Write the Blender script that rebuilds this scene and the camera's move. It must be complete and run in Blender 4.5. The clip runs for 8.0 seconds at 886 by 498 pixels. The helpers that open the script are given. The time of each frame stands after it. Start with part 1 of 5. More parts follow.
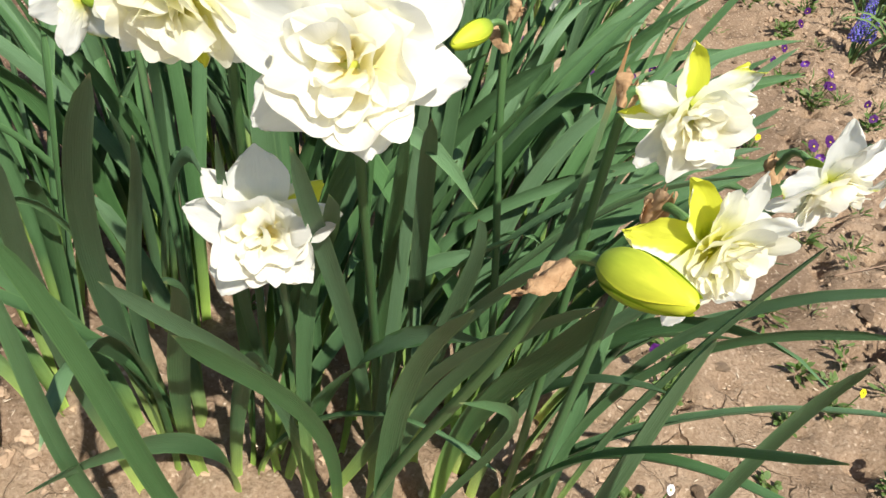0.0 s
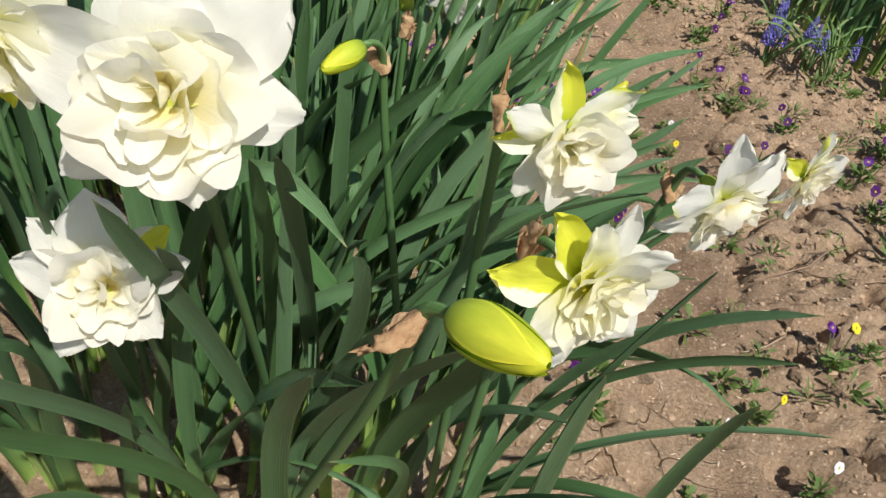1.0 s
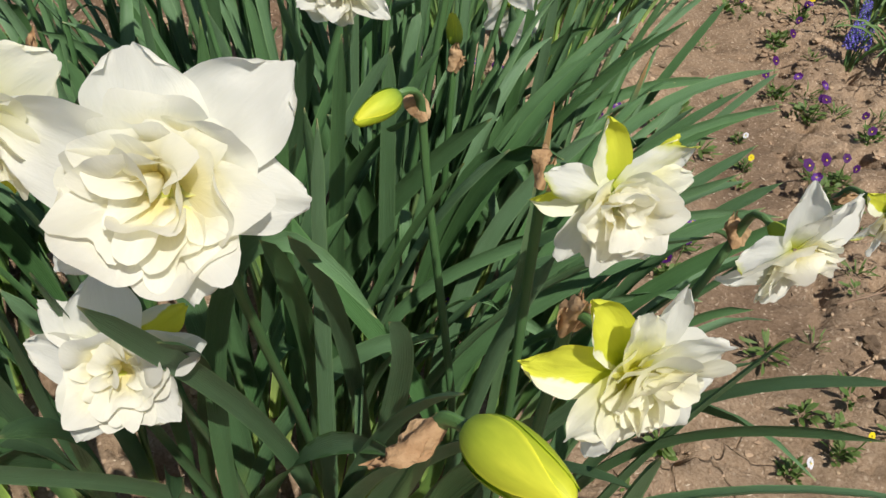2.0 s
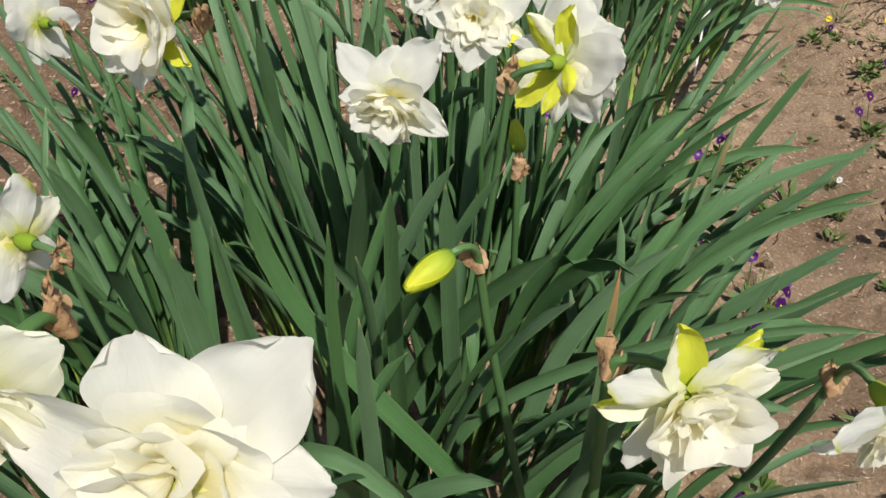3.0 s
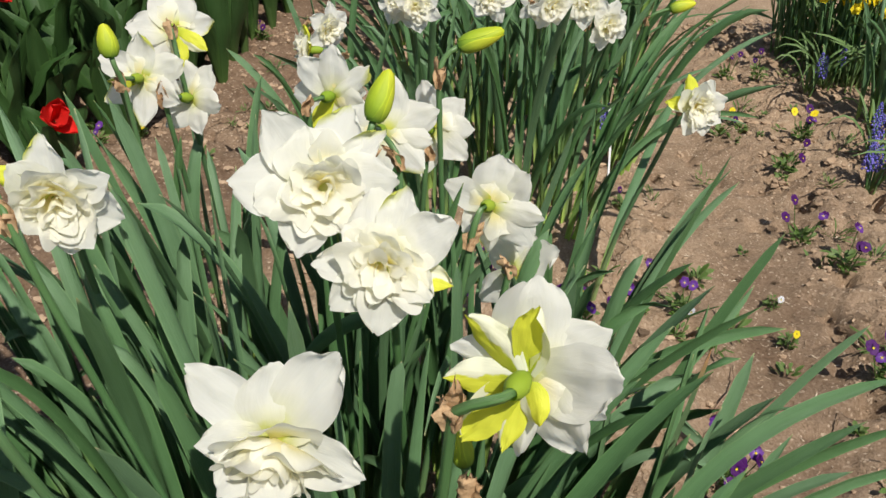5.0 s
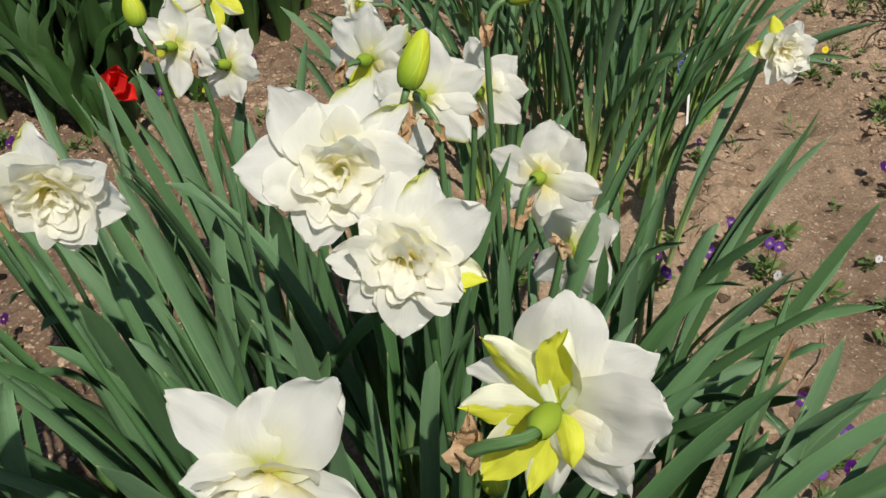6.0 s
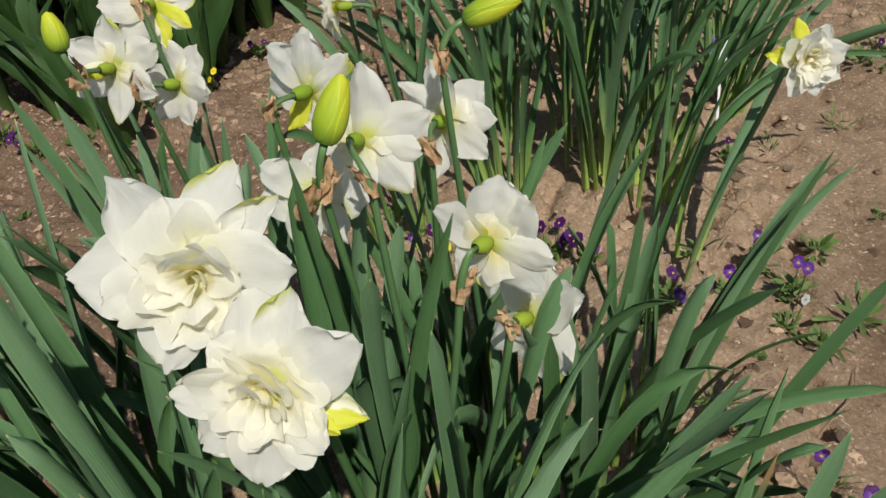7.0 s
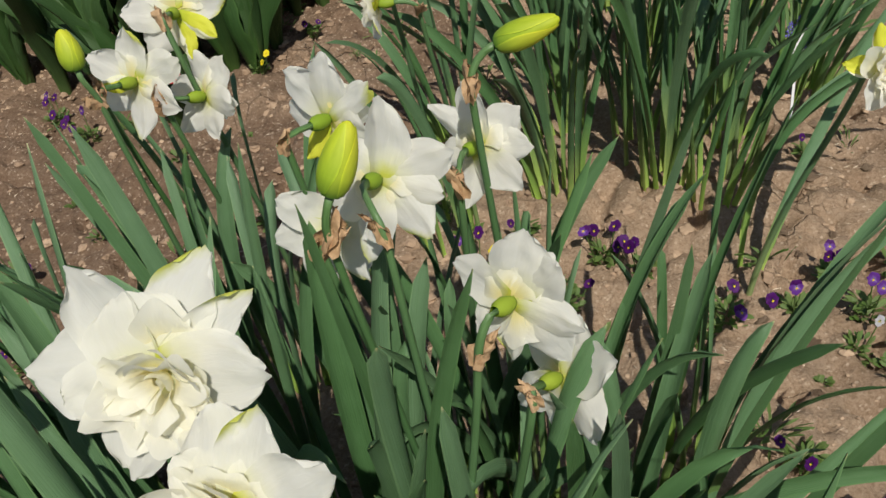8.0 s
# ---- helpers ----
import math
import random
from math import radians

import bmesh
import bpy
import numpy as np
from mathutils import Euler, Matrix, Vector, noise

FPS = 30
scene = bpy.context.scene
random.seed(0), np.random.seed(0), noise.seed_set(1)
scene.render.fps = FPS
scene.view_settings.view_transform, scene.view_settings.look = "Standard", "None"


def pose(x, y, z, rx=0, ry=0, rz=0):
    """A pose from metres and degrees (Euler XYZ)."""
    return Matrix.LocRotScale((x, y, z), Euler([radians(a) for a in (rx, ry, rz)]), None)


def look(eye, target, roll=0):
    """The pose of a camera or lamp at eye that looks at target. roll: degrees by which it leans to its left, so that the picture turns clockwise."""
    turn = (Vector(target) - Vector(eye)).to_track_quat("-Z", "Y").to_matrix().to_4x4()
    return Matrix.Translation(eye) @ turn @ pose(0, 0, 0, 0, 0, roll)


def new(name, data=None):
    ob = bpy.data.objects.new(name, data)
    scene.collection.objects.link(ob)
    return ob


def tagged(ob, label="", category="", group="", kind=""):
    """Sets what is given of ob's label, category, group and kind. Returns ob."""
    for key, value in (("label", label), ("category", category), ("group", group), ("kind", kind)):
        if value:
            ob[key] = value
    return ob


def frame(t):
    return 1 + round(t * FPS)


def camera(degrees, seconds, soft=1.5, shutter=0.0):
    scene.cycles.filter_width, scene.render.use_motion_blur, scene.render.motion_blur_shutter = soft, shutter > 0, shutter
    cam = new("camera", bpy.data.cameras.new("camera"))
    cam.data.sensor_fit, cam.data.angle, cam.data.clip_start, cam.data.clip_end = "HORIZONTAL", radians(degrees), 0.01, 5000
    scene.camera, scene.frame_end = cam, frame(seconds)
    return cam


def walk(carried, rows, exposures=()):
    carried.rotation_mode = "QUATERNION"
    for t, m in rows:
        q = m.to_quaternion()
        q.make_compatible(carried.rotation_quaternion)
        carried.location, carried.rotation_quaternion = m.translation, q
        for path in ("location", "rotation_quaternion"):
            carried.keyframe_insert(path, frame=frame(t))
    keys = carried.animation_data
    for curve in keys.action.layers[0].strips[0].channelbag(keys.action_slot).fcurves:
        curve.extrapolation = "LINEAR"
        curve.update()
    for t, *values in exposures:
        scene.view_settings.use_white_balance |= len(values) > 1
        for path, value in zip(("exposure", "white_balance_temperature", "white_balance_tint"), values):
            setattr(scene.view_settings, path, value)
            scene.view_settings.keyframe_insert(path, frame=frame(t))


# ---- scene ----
cam = camera(54.1, 8.0)
PATH = [
    (0, (0.228, 0.063, 0.705), (0.112, 1.628, -0.535), 11.0),
    (0.5, (0.243, 0.083, 0.7), (0.203, 1.671, -0.514), 11.6),
    (1, (0.257, 0.101, 0.702), (0.265, 1.699, -0.501), 11.4),
    (1.2, (0.26, 0.109, 0.703), (0.259, 1.705, -0.502), 11.2),
    (2.3, (0.269, 0.158, 0.714), (0.028, 1.729, -0.501), 4.7),
    (2.5, (0.268, 0.17, 0.72), (-0.02, 1.735, -0.492), 3.3),
    (3, (0.265, 0.214, 0.75), (-0.093, 1.775, -0.448), 1.1),
    (3.5, (0.229, 0.271, 0.766), (-0.103, 1.867, -0.392), 0.4),
    (4, (0.214, 0.324, 0.792), (-0.009, 1.967, -0.328), 1.1),
    (4.5, (0.215, 0.38, 0.787), (0.071, 2.056, -0.295), 1.1),
    (5, (0.212, 0.442, 0.763), (0.064, 2.122, -0.311), -0.0),
    (5.2, (0.208, 0.453, 0.759), (0.025, 2.126, -0.322), -1.2),
    (6.3, (0.25, 0.543, 0.745), (-0.124, 2.104, -0.449), -5.9),
    (6.5, (0.263, 0.571, 0.747), (-0.133, 2.117, -0.458), -6.5),
    (7, (0.29, 0.634, 0.746), (-0.165, 2.146, -0.482), -7.7),
    (7.5, (0.296, 0.657, 0.749), (-0.246, 2.121, -0.502), -9.5),
    (8, (0.303, 0.711, 0.756), (-0.3, 2.125, -0.523), -10.7),
]
walk(cam, [(t, look(eye, target, roll)) for t, eye, target, roll in PATH], [(0.0, 0.90), (1.0, 0.48), (2.5, 0.31), (3.0, 0.33), (3.5, 0.88), (4.0, 0.86), (4.5, 0.50), (5.0, 0.35), (6.5, 0.14), (8.0, 0.08)])

# ---- world and light ----
SUN_EL, SUN_AZ = 54.0, 150.0      # height of the sun; bearing from straight ahead to the right
world = bpy.data.worlds.new("sky")
scene.world = world
world.use_nodes = True
wn = world.node_tree.nodes
sky = wn.new("ShaderNodeTexSky")
sky.sky_type, sky.sun_disc = "NISHITA", False
sky.sun_elevation, sky.sun_rotation = radians(SUN_EL), radians(SUN_AZ)
world.node_tree.links.new(sky.outputs["Color"], wn["Background"].inputs["Color"])
wn["Background"].inputs["Strength"].default_value = 0.066
sun_dir = Vector((math.sin(radians(SUN_AZ)) * math.cos(radians(SUN_EL)), math.cos(radians(SUN_AZ)) * math.cos(radians(SUN_EL)), math.sin(radians(SUN_EL))))
sun_data = bpy.data.lights.new("sun", "SUN")
sun_data.energy, sun_data.angle, sun_data.color = 4.4, radians(0.6), (1.0, 0.95, 0.86)
sun = new("sun", sun_data)
sun.matrix_world = look(sun_dir * 30, (0, 0, 0))

# ---- materials ----


class Nodes:
    """A short way to write node materials."""

    def __init__(self, name):
        self.mat = bpy.data.materials.new(name)
        self.mat.use_nodes = True
        self.t = self.mat.node_tree
        self.bsdf = self.t.nodes["Principled BSDF"]
        self.out = self.t.nodes["Material Output"]

    def n(self, kind, **inputs):
        node = self.t.nodes.new("ShaderNode" + kind)
        for key, value in inputs.items():
            self.put(node, key.replace("_", " "), value)
        return node

    def put(self, node, key, value):
        sock = node.inputs[key]
        if isinstance(value, bpy.types.NodeSocket):
            self.t.links.new(value, sock)
        else:
            sock.default_value = value

    def noise(self, scale, detail=4.0, vec=None, rough=0.55, distort=0.0):
        node = self.n("TexNoise", Scale=scale, Detail=detail, Roughness=rough, Distortion=distort)
        self.put(node, "Vector", vec if vec is not None else self.coord("Object"))
        return node.outputs["Fac"]

    def coord(self, which):
        return self.n("TexCoord").outputs[which]

    def mapped(self, vec, scale):
        node = self.n("Mapping", Vector=vec)
        node.inputs["Scale"].default_value = scale
        return node.outputs["Vector"]

    def ramp(self, fac, *stops):
        node = self.n("ValToRGB", Fac=fac)
        els = node.color_ramp.elements
        while len(els) < len(stops):
            els.new(0.5)
        for el, (pos, col) in zip(els, stops):
            el.position, el.color = pos, (*col, 1.0) if len(col) == 3 else col
        return node.outputs["Color"]

    def mix(self, fac, a, b, how="MIX"):
        node = self.t.nodes.new("ShaderNodeMix")
        node.data_type, node.blend_type = "RGBA", how
        for sock, value in ((node.inputs["Factor"], fac), (node.inputs[6], a), (node.inputs[7], b)):
            if isinstance(value, bpy.types.NodeSocket):
                self.t.links.new(value, sock)
            else:
                sock.default_value = value if not isinstance(value, tuple) else (*value[:3], 1.0)
        return node.outputs[2]

    def math(self, how, a, b=0.0):
        node = self.t.nodes.new("ShaderNodeMath")
        node.operation = how
        for sock, value in zip(node.inputs, (a, b)):
            if isinstance(value, bpy.types.NodeSocket):
                self.t.links.new(value, sock)
            else:
                sock.default_value = value
        return node.outputs[0]

    def uv(self):
        sep = self.n("SeparateXYZ", Vector=self.coord("UV"))
        return sep.outputs["X"], sep.outputs["Y"]

    def bump(self, height, strength, distance):
        return self.n("Bump", Height=height, Strength=strength, Distance=distance).outputs["Normal"]

    def finish(self, colour, rough=0.6, normal=None, translucent=0.0, glow=None, spec=0.5):
        self.put(self.bsdf, "Base Color", colour if not isinstance(colour, tuple) else (*colour, 1.0))
        self.put(self.bsdf, "Roughness", rough)
        self.put(self.bsdf, "Specular IOR Level", spec)
        if normal is not None:
            self.put(self.bsdf, "Normal", normal)
        if translucent:
            tr = self.n("BsdfTranslucent")
            self.put(tr, "Color", glow if glow is not None else (colour if not isinstance(colour, tuple) else (*colour, 1.0)))
            if normal is not None:
                self.put(tr, "Normal", normal)
            mixer = self.n("MixShader", Fac=translucent)
            self.t.links.new(self.bsdf.outputs[0], mixer.inputs[1])
            self.t.links.new(tr.outputs[0], mixer.inputs[2])
            self.t.links.new(mixer.outputs[0], self.out.inputs["Surface"])
        return self.mat


def leaf_material(name, tip, middle, foot,  rough=0.42, bands=34.0, spec=0.5, trans=0.2, ribs=0.12, dry=None, dry_at=0.965, relief=0.5):
    dry = dry or tip
    m = Nodes(name)
    u, v = m.uv()
    rnd = m.n("ObjectInfo").outputs["Random"]
    isl = m.n("NewGeometry").outputs["Random Per Island"]
    col = m.ramp(v, (0.0, foot), (0.10, tuple(0.5 * a + 0.5 * b for a, b in zip(foot, middle))), (0.28, middle), (dry_at, tip), (1.0, dry))
    vary = m.math("FRACT", m.math("ADD", rnd, isl))
    col = m.mix(m.math("MULTIPLY", vary, 0.9), m.mix(1.0, col, (1.22, 1.12, 1.12), "MULTIPLY"), m.mix(1.0, col, (0.74, 0.88, 0.55), "MULTIPLY"))
    streak = m.noise(1.0, 3.0, m.mapped(m.coord("UV"), (bands, 2.5, 1.0)))
    col = m.mix(m.ramp(streak, (0.3, (0, 0, 0)), (0.75, (1, 1, 1))), col, m.mix(1.0, col, (1.3, 1.22, 1.35), "MULTIPLY"))
    if ribs:
        thread = m.noise(1.0, 2.0, m.mapped(m.coord("UV"), (bands * 3.2, 5.0, 1.0)))
        col = m.mix(m.ramp(thread, (0.36, (0.7, 0.7, 0.7)), (0.52, (0, 0, 0))), col, m.mix(1.0, col, (0.76, 0.78, 0.74), "MULTIPLY"))
    # pale margins and a faint bloom
    rim = m.ramp(m.math("ABSOLUTE", m.math("SUBTRACT", u, 0.5)), (0.42, (0, 0, 0)), (0.5, (0.55, 0.55, 0.55)))
    col = m.mix(rim, col, m.mix(1.0, col, (1.8, 1.6, 1.5), "MULTIPLY"))
    blotch = m.noise(38.0, 5.0)
    col = m.mix(m.ramp(blotch, (0.45, (0, 0, 0)), (0.8, (0.6, 0.6, 0.6))), col, m.mix(1.0, col, (1.25, 1.2, 1.3), "MULTIPLY"))
    h = m.math("ADD", m.math("MULTIPLY", m.math("SINE", m.math("MULTIPLY", u, bands * 2.2)), ribs), streak)
    return m.finish(col, m.math("ADD", m.math("MULTIPLY", blotch, 0.25), rough - 0.1), m.bump(h, relief, 0.0014), trans, m.mix(1.0, col, (1.4, 2.2, 0.6), "MULTIPLY"), spec)


def petal_material(name, body, base, reach=0.35, trans=0.55, glow=(1.0, 0.995, 0.93), veins=26.0, tinge=0.0, pale=0.0):
    m = Nodes(name)
    u, v = m.uv()
    grain = m.noise(1.0, 3.0, m.mapped(m.coord("UV"), (veins, 1.8, 1.0)))
    patch = m.noise(60.0, 3.0)
    edge = m.math("ADD", v, m.math("MULTIPLY", m.math("SUBTRACT", patch, 0.5), 0.35))
    col = m.ramp(edge, (0.02, base), (reach, tuple(0.8 * a + 0.2 * b for a, b in zip(body, base))), (min(reach + 0.25, 0.98), body))
    col = m.mix(m.ramp(grain, (0.35, (0, 0, 0)), (0.7, (0.5, 0.5, 0.5))), col, m.mix(1.0, col, (0.96, 0.96, 0.93), "MULTIPLY"))
    if tinge:
        # a yellow-green patch along one edge towards the tip
        lop = m.math("ADD", m.math("ADD", v, m.math("MULTIPLY", u, 0.55)), m.math("MULTIPLY", m.math("SUBTRACT", patch, 0.5), 0.6))
        col = m.mix(m.math("MULTIPLY", m.ramp(m.math("SUBTRACT", lop, 0.5), (0.62, (0, 0, 0)), (0.86, (0.9, 0.9, 0.9))), tinge), col, (0.62, 0.66, 0.06))
    if pale:
        # one side of the petal stays white
        lop = m.math("ADD", m.math("ADD", u, m.math("MULTIPLY", m.n("ObjectInfo").outputs["Random"], 0.5)), m.math("MULTIPLY", m.math("SUBTRACT", patch, 0.5), 0.5))
        col = m.mix(m.ramp(lop, (0.95, (0, 0, 0)), (1.2, (0.85, 0.85, 0.85))), col, (0.87, 0.87, 0.78))
    crease = m.noise(1.0, 4.0, m.mapped(m.coord("UV"), (9.0, 3.0, 1.0)), 0.6, 0.6)
    relief = m.math("ADD", m.math("MULTIPLY", grain, 0.14), crease)
    return m.finish(col, 0.55, m.bump(relief, 0.4, 0.0009), trans, m.mix(1.0, col, glow, "MULTIPLY"), 0.25)


def plain_material(name, a, b, scale=60.0, rough=0.7, bump=0.4, dist=0.002, trans=0.0, spec=0.35, jitter=0.3):
    m = Nodes(name)
    rnd = m.n("ObjectInfo").outputs["Random"]
    isl = m.n("NewGeometry").outputs["Random Per Island"]
    nz = m.noise(scale, 5.0)
    f = m.math("ADD", m.math("MULTIPLY", nz, 1.0 - jitter), m.math("MULTIPLY", m.math("FRACT", m.math("ADD", rnd, isl)), jitter))
    col = m.ramp(f, (0.25, a), (0.75, b))
    return m.finish(col, rough, m.bump(nz, bump, dist), trans, None, spec)


def soil_material():
    m = Nodes("dry_sandy_soil")
    p = m.coord("Object")
    big = m.noise(2.2, 4.0, p)
    mid = m.noise(14.0, 6.0, p, 0.62)
    fine = m.noise(210.0, 6.0, p, 0.75)
    grit = m.n("TexVoronoi", Scale=330.0, Vector=p)
    cracks = m.n("TexVoronoi", Scale=17.0)
    cracks.feature = "DISTANCE_TO_EDGE"
    warp = m.n("VectorMath", )
    warp.operation = "MULTIPLY_ADD"
    m.put(warp, 0, m.n("TexNoise", Scale=11.0, Detail=4.0, Vector=p).outputs["Color"])
    warp.inputs[1].default_value = (0.09, 0.09, 0.09)
    m.put(warp, 2, p)
    m.put(cracks, "Vector", warp.outputs["Vector"])
    light, damp_and_dimmed = (0.415, 0.302, 0.206), (0.220, 0.149, 0.100)
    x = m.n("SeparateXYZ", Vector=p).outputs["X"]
    # the trodden furrow between the rows is damper, the ground towards the tulips darker
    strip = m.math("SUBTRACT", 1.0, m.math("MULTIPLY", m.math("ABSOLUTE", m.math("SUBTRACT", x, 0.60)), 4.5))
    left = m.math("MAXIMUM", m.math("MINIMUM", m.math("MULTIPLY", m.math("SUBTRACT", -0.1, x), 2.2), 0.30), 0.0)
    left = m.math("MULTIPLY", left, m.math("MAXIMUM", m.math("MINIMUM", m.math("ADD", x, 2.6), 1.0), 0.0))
    # unseen soil before the front plants, darkened to weaken the light it throws back
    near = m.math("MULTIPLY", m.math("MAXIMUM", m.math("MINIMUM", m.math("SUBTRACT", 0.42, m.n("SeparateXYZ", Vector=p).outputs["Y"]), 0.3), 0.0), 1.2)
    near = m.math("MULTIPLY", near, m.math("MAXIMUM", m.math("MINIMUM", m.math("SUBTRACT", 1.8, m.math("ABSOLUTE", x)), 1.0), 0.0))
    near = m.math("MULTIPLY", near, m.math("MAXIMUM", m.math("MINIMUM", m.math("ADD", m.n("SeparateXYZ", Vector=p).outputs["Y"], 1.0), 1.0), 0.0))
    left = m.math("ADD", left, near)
    wet_and_dimmed = m.math("ADD", m.math("ADD", m.math("MAXIMUM", m.math("MULTIPLY", strip, 0.15), 0.0), left), m.math("MULTIPLY", big, 0.9))
    col = m.mix(m.ramp(wet_and_dimmed, (0.48, (0, 0, 0)), (0.74, (1, 1, 1))), light, damp_and_dimmed)
    col = m.mix(m.ramp(mid, (0.3, (0.75, 0.75, 0.75)), (0.55, (0, 0, 0))), col, m.mix(1.0, col, (0.72, 0.68, 0.64), "MULTIPLY"))
    col = m.mix(m.ramp(fine, (0.38, (0.8, 0.8, 0.8)), (0.58, (0, 0, 0))), col, m.mix(1.0, col, (0.58, 0.53, 0.48), "MULTIPLY"))
    col = m.mix(m.ramp(grit.outputs["Color"], (0.78, (0, 0, 0)), (0.95, (0.55, 0.55, 0.55))), col, (0.72, 0.58, 0.44))
    gap = m.ramp(m.math("ADD", cracks.outputs["Distance"], m.math("MULTIPLY", m.math("SUBTRACT", big, 0.36), 0.35)), (0.0, (0, 0, 0)), (0.035, (1, 1, 1)))
    col = m.mix(gap, m.mix(1.0, col, (0.80, 0.77, 0.74), "MULTIPLY"), col)
    h = m.math("ADD", m.math("ADD", m.math("MULTIPLY", mid, 0.8), m.math("MULTIPLY", fine, 0.35)), m.math("MULTIPLY", gap, 0.35))
    return m.finish(col, 0.92, m.bump(h, 1.0, 0.014), spec=0.15)


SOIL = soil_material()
LEAF = leaf_material("daffodil_leaf", (0.092, 0.178, 0.089), (0.069, 0.149, 0.068), (0.36, 0.50, 0.12), 0.46, spec=0.34, trans=0.16, dry=(0.34, 0.36, 0.20), dry_at=0.985)
WITHERED = leaf_material("daffodil_leaf_with_dry_tip", (0.11, 0.20, 0.09), (0.080, 0.174, 0.072), (0.40, 0.50, 0.14), 0.6, dry=(0.50, 0.27, 0.13), dry_at=0.86)
TULIP_LEAF = leaf_material("tulip_leaf", (0.034, 0.078, 0.024), (0.026, 0.062, 0.018), (0.06, 0.11, 0.03), 0.5, 20.0, spec=0.3, trans=0.10)
GRASSY = leaf_material("muscari_leaf", (0.12, 0.20, 0.075), (0.10, 0.18, 0.06), (0.2, 0.24, 0.1), 0.5, 12.0)
STEM = leaf_material("daffodil_stem", (0.085, 0.17, 0.06), (0.06, 0.14, 0.06), (0.2, 0.28, 0.1), 0.42, 14.0, trans=0.08)
WHITE = petal_material("white_petal", (0.85, 0.85, 0.805), (0.66, 0.70, 0.12), 0.20, 0.56, (1.0, 0.985, 0.89))
CREAM = petal_material("cream_inner_petal", (0.935, 0.93, 0.87), (0.95, 0.86, 0.38), 0.50, 0.60, (1.0, 0.985, 0.88))
FLUSHED = petal_material("yellow_flushed_petal", (0.94, 0.93, 0.80), (0.72, 0.70, 0.05), 0.55, 0.58)
TIPPED = petal_material("yellow_tipped_petal", (0.865, 0.865, 0.82), (0.64, 0.69, 0.12), 0.18, 0.56, tinge=1.0)
LIME = petal_material("lime_petal", (0.70, 0.72, 0.07), (0.42, 0.52, 0.03), 0.3, 0.4, (0.95, 0.95, 0.4), pale=1.0)
BUD = leaf_material("bud_skin", (0.43, 0.46, 0.03), (0.26, 0.35, 0.025), (0.06, 0.14, 0.02), 0.58, 4.0, spec=0.3, trans=0.15, ribs=0.0, relief=0.1)
PAPER = plain_material("papery_spathe", (0.36, 0.205, 0.10), (0.62, 0.43, 0.25), 160.0, 0.75, 0.8, 0.003, 0.25)
PURPLE = petal_material("viola_purple", (0.070, 0.007, 0.120), (0.025, 0.003, 0.055), 0.3, 0.3, (1, 0.8, 1.1))
LILAC = petal_material("viola_lilac", (0.120, 0.030, 0.26), (0.42, 0.30, 0.62), 0.25, 0.3, (1, 1, 1))
YELLOW = petal_material("yellow_petal", (0.86, 0.72, 0.03), (0.78, 0.55, 0.015), 0.2, 0.35, (1, 0.95, 0.6))
PALE = petal_material("viola_white", (0.80, 0.80, 0.86), (0.75, 0.65, 0.2), 0.2, 0.35, (1, 1, 1))
RED = petal_material("tulip_red", (0.72, 0.025, 0.02), (0.45, 0.02, 0.015), 0.3, 0.35, (1, 0.6, 0.5))
BLUE = plain_material("muscari_blue", (0.10, 0.085, 0.44), (0.26, 0.23, 0.72), 300.0, 0.5, 0.2, 0.001, 0.1)
WEED = leaf_material("weed_leaf", (0.095, 0.150, 0.040), (0.078, 0.130, 0.034), (0.08, 0.11, 0.035), 0.55, 8.0)
CLOD = plain_material("soil_clod", (0.275, 0.190, 0.126), (0.43, 0.310, 0.210), 70.0, 0.95, 1.0, 0.005, spec=0.1, jitter=0.5)
CHAFF = plain_material("dry_chaff", (0.36, 0.26, 0.17), (0.62, 0.52, 0.40), 80.0, 0.8, 0.3, 0.001, spec=0.2, jitter=0.7)
TWIG = plain_material("dry_stalk", (0.20, 0.13, 0.09), (0.42, 0.31, 0.22), 80.0, 0.85, 0.5, 0.001, spec=0.2)
PLASTIC = plain_material("white_plastic", (0.58, 0.59, 0.60), (0.74, 0.74, 0.74), 30.0, 0.4, 0.1, 0.001)

# ---- small builders ----


def mesh_of(name, verts, faces, mats, uvs=None, smooth=True, slots=None):
    me = bpy.data.meshes.new(name)
    me.from_pydata([tuple(v) for v in verts], [], faces)
    for mat in (mats if isinstance(mats, (list, tuple)) else [mats]):
        me.materials.append(mat)
    if smooth:
        me.polygons.foreach_set("use_smooth", [True] * len(me.polygons))
    if slots is not None:
        me.polygons.foreach_set("material_index", slots)
    if uvs is not None:
        layer = me.uv_layers.new(name="UVMap")
        flat = []
        for loop in me.loops:
            flat.extend(uvs[loop.vertex_index])
        layer.data.foreach_set("uv", flat)
    me.update()
    return me


def part(name, me, parent, matrix=None, label=""):
    ob = new(name, me)
    ob.parent = parent
    if matrix is not None:
        ob.matrix_basis = matrix
    return tagged(ob, label)


def thing(name, place, label, category, group="", kind=""):
    ob = new(name)
    ob.empty_display_size = 0.02
    ob.location = place
    return tagged(ob, label, category, group, kind)


class Heap:
    """Collects pieces of one mesh."""

    def __init__(self):
        self.v, self.f, self.uv, self.s = [], [], [], []

    def add(self, verts, faces, uvs, slot=0):
        k = len(self.v)
        self.v.extend(verts)
        self.f.extend([tuple(i + k for i in f) for f in faces])
        self.uv.extend(uvs)
        self.s.extend([slot] * len(faces))

    def mesh(self, name, mats, smooth=True):
        return mesh_of(name, self.v, self.f, mats, self.uv, smooth, self.s)


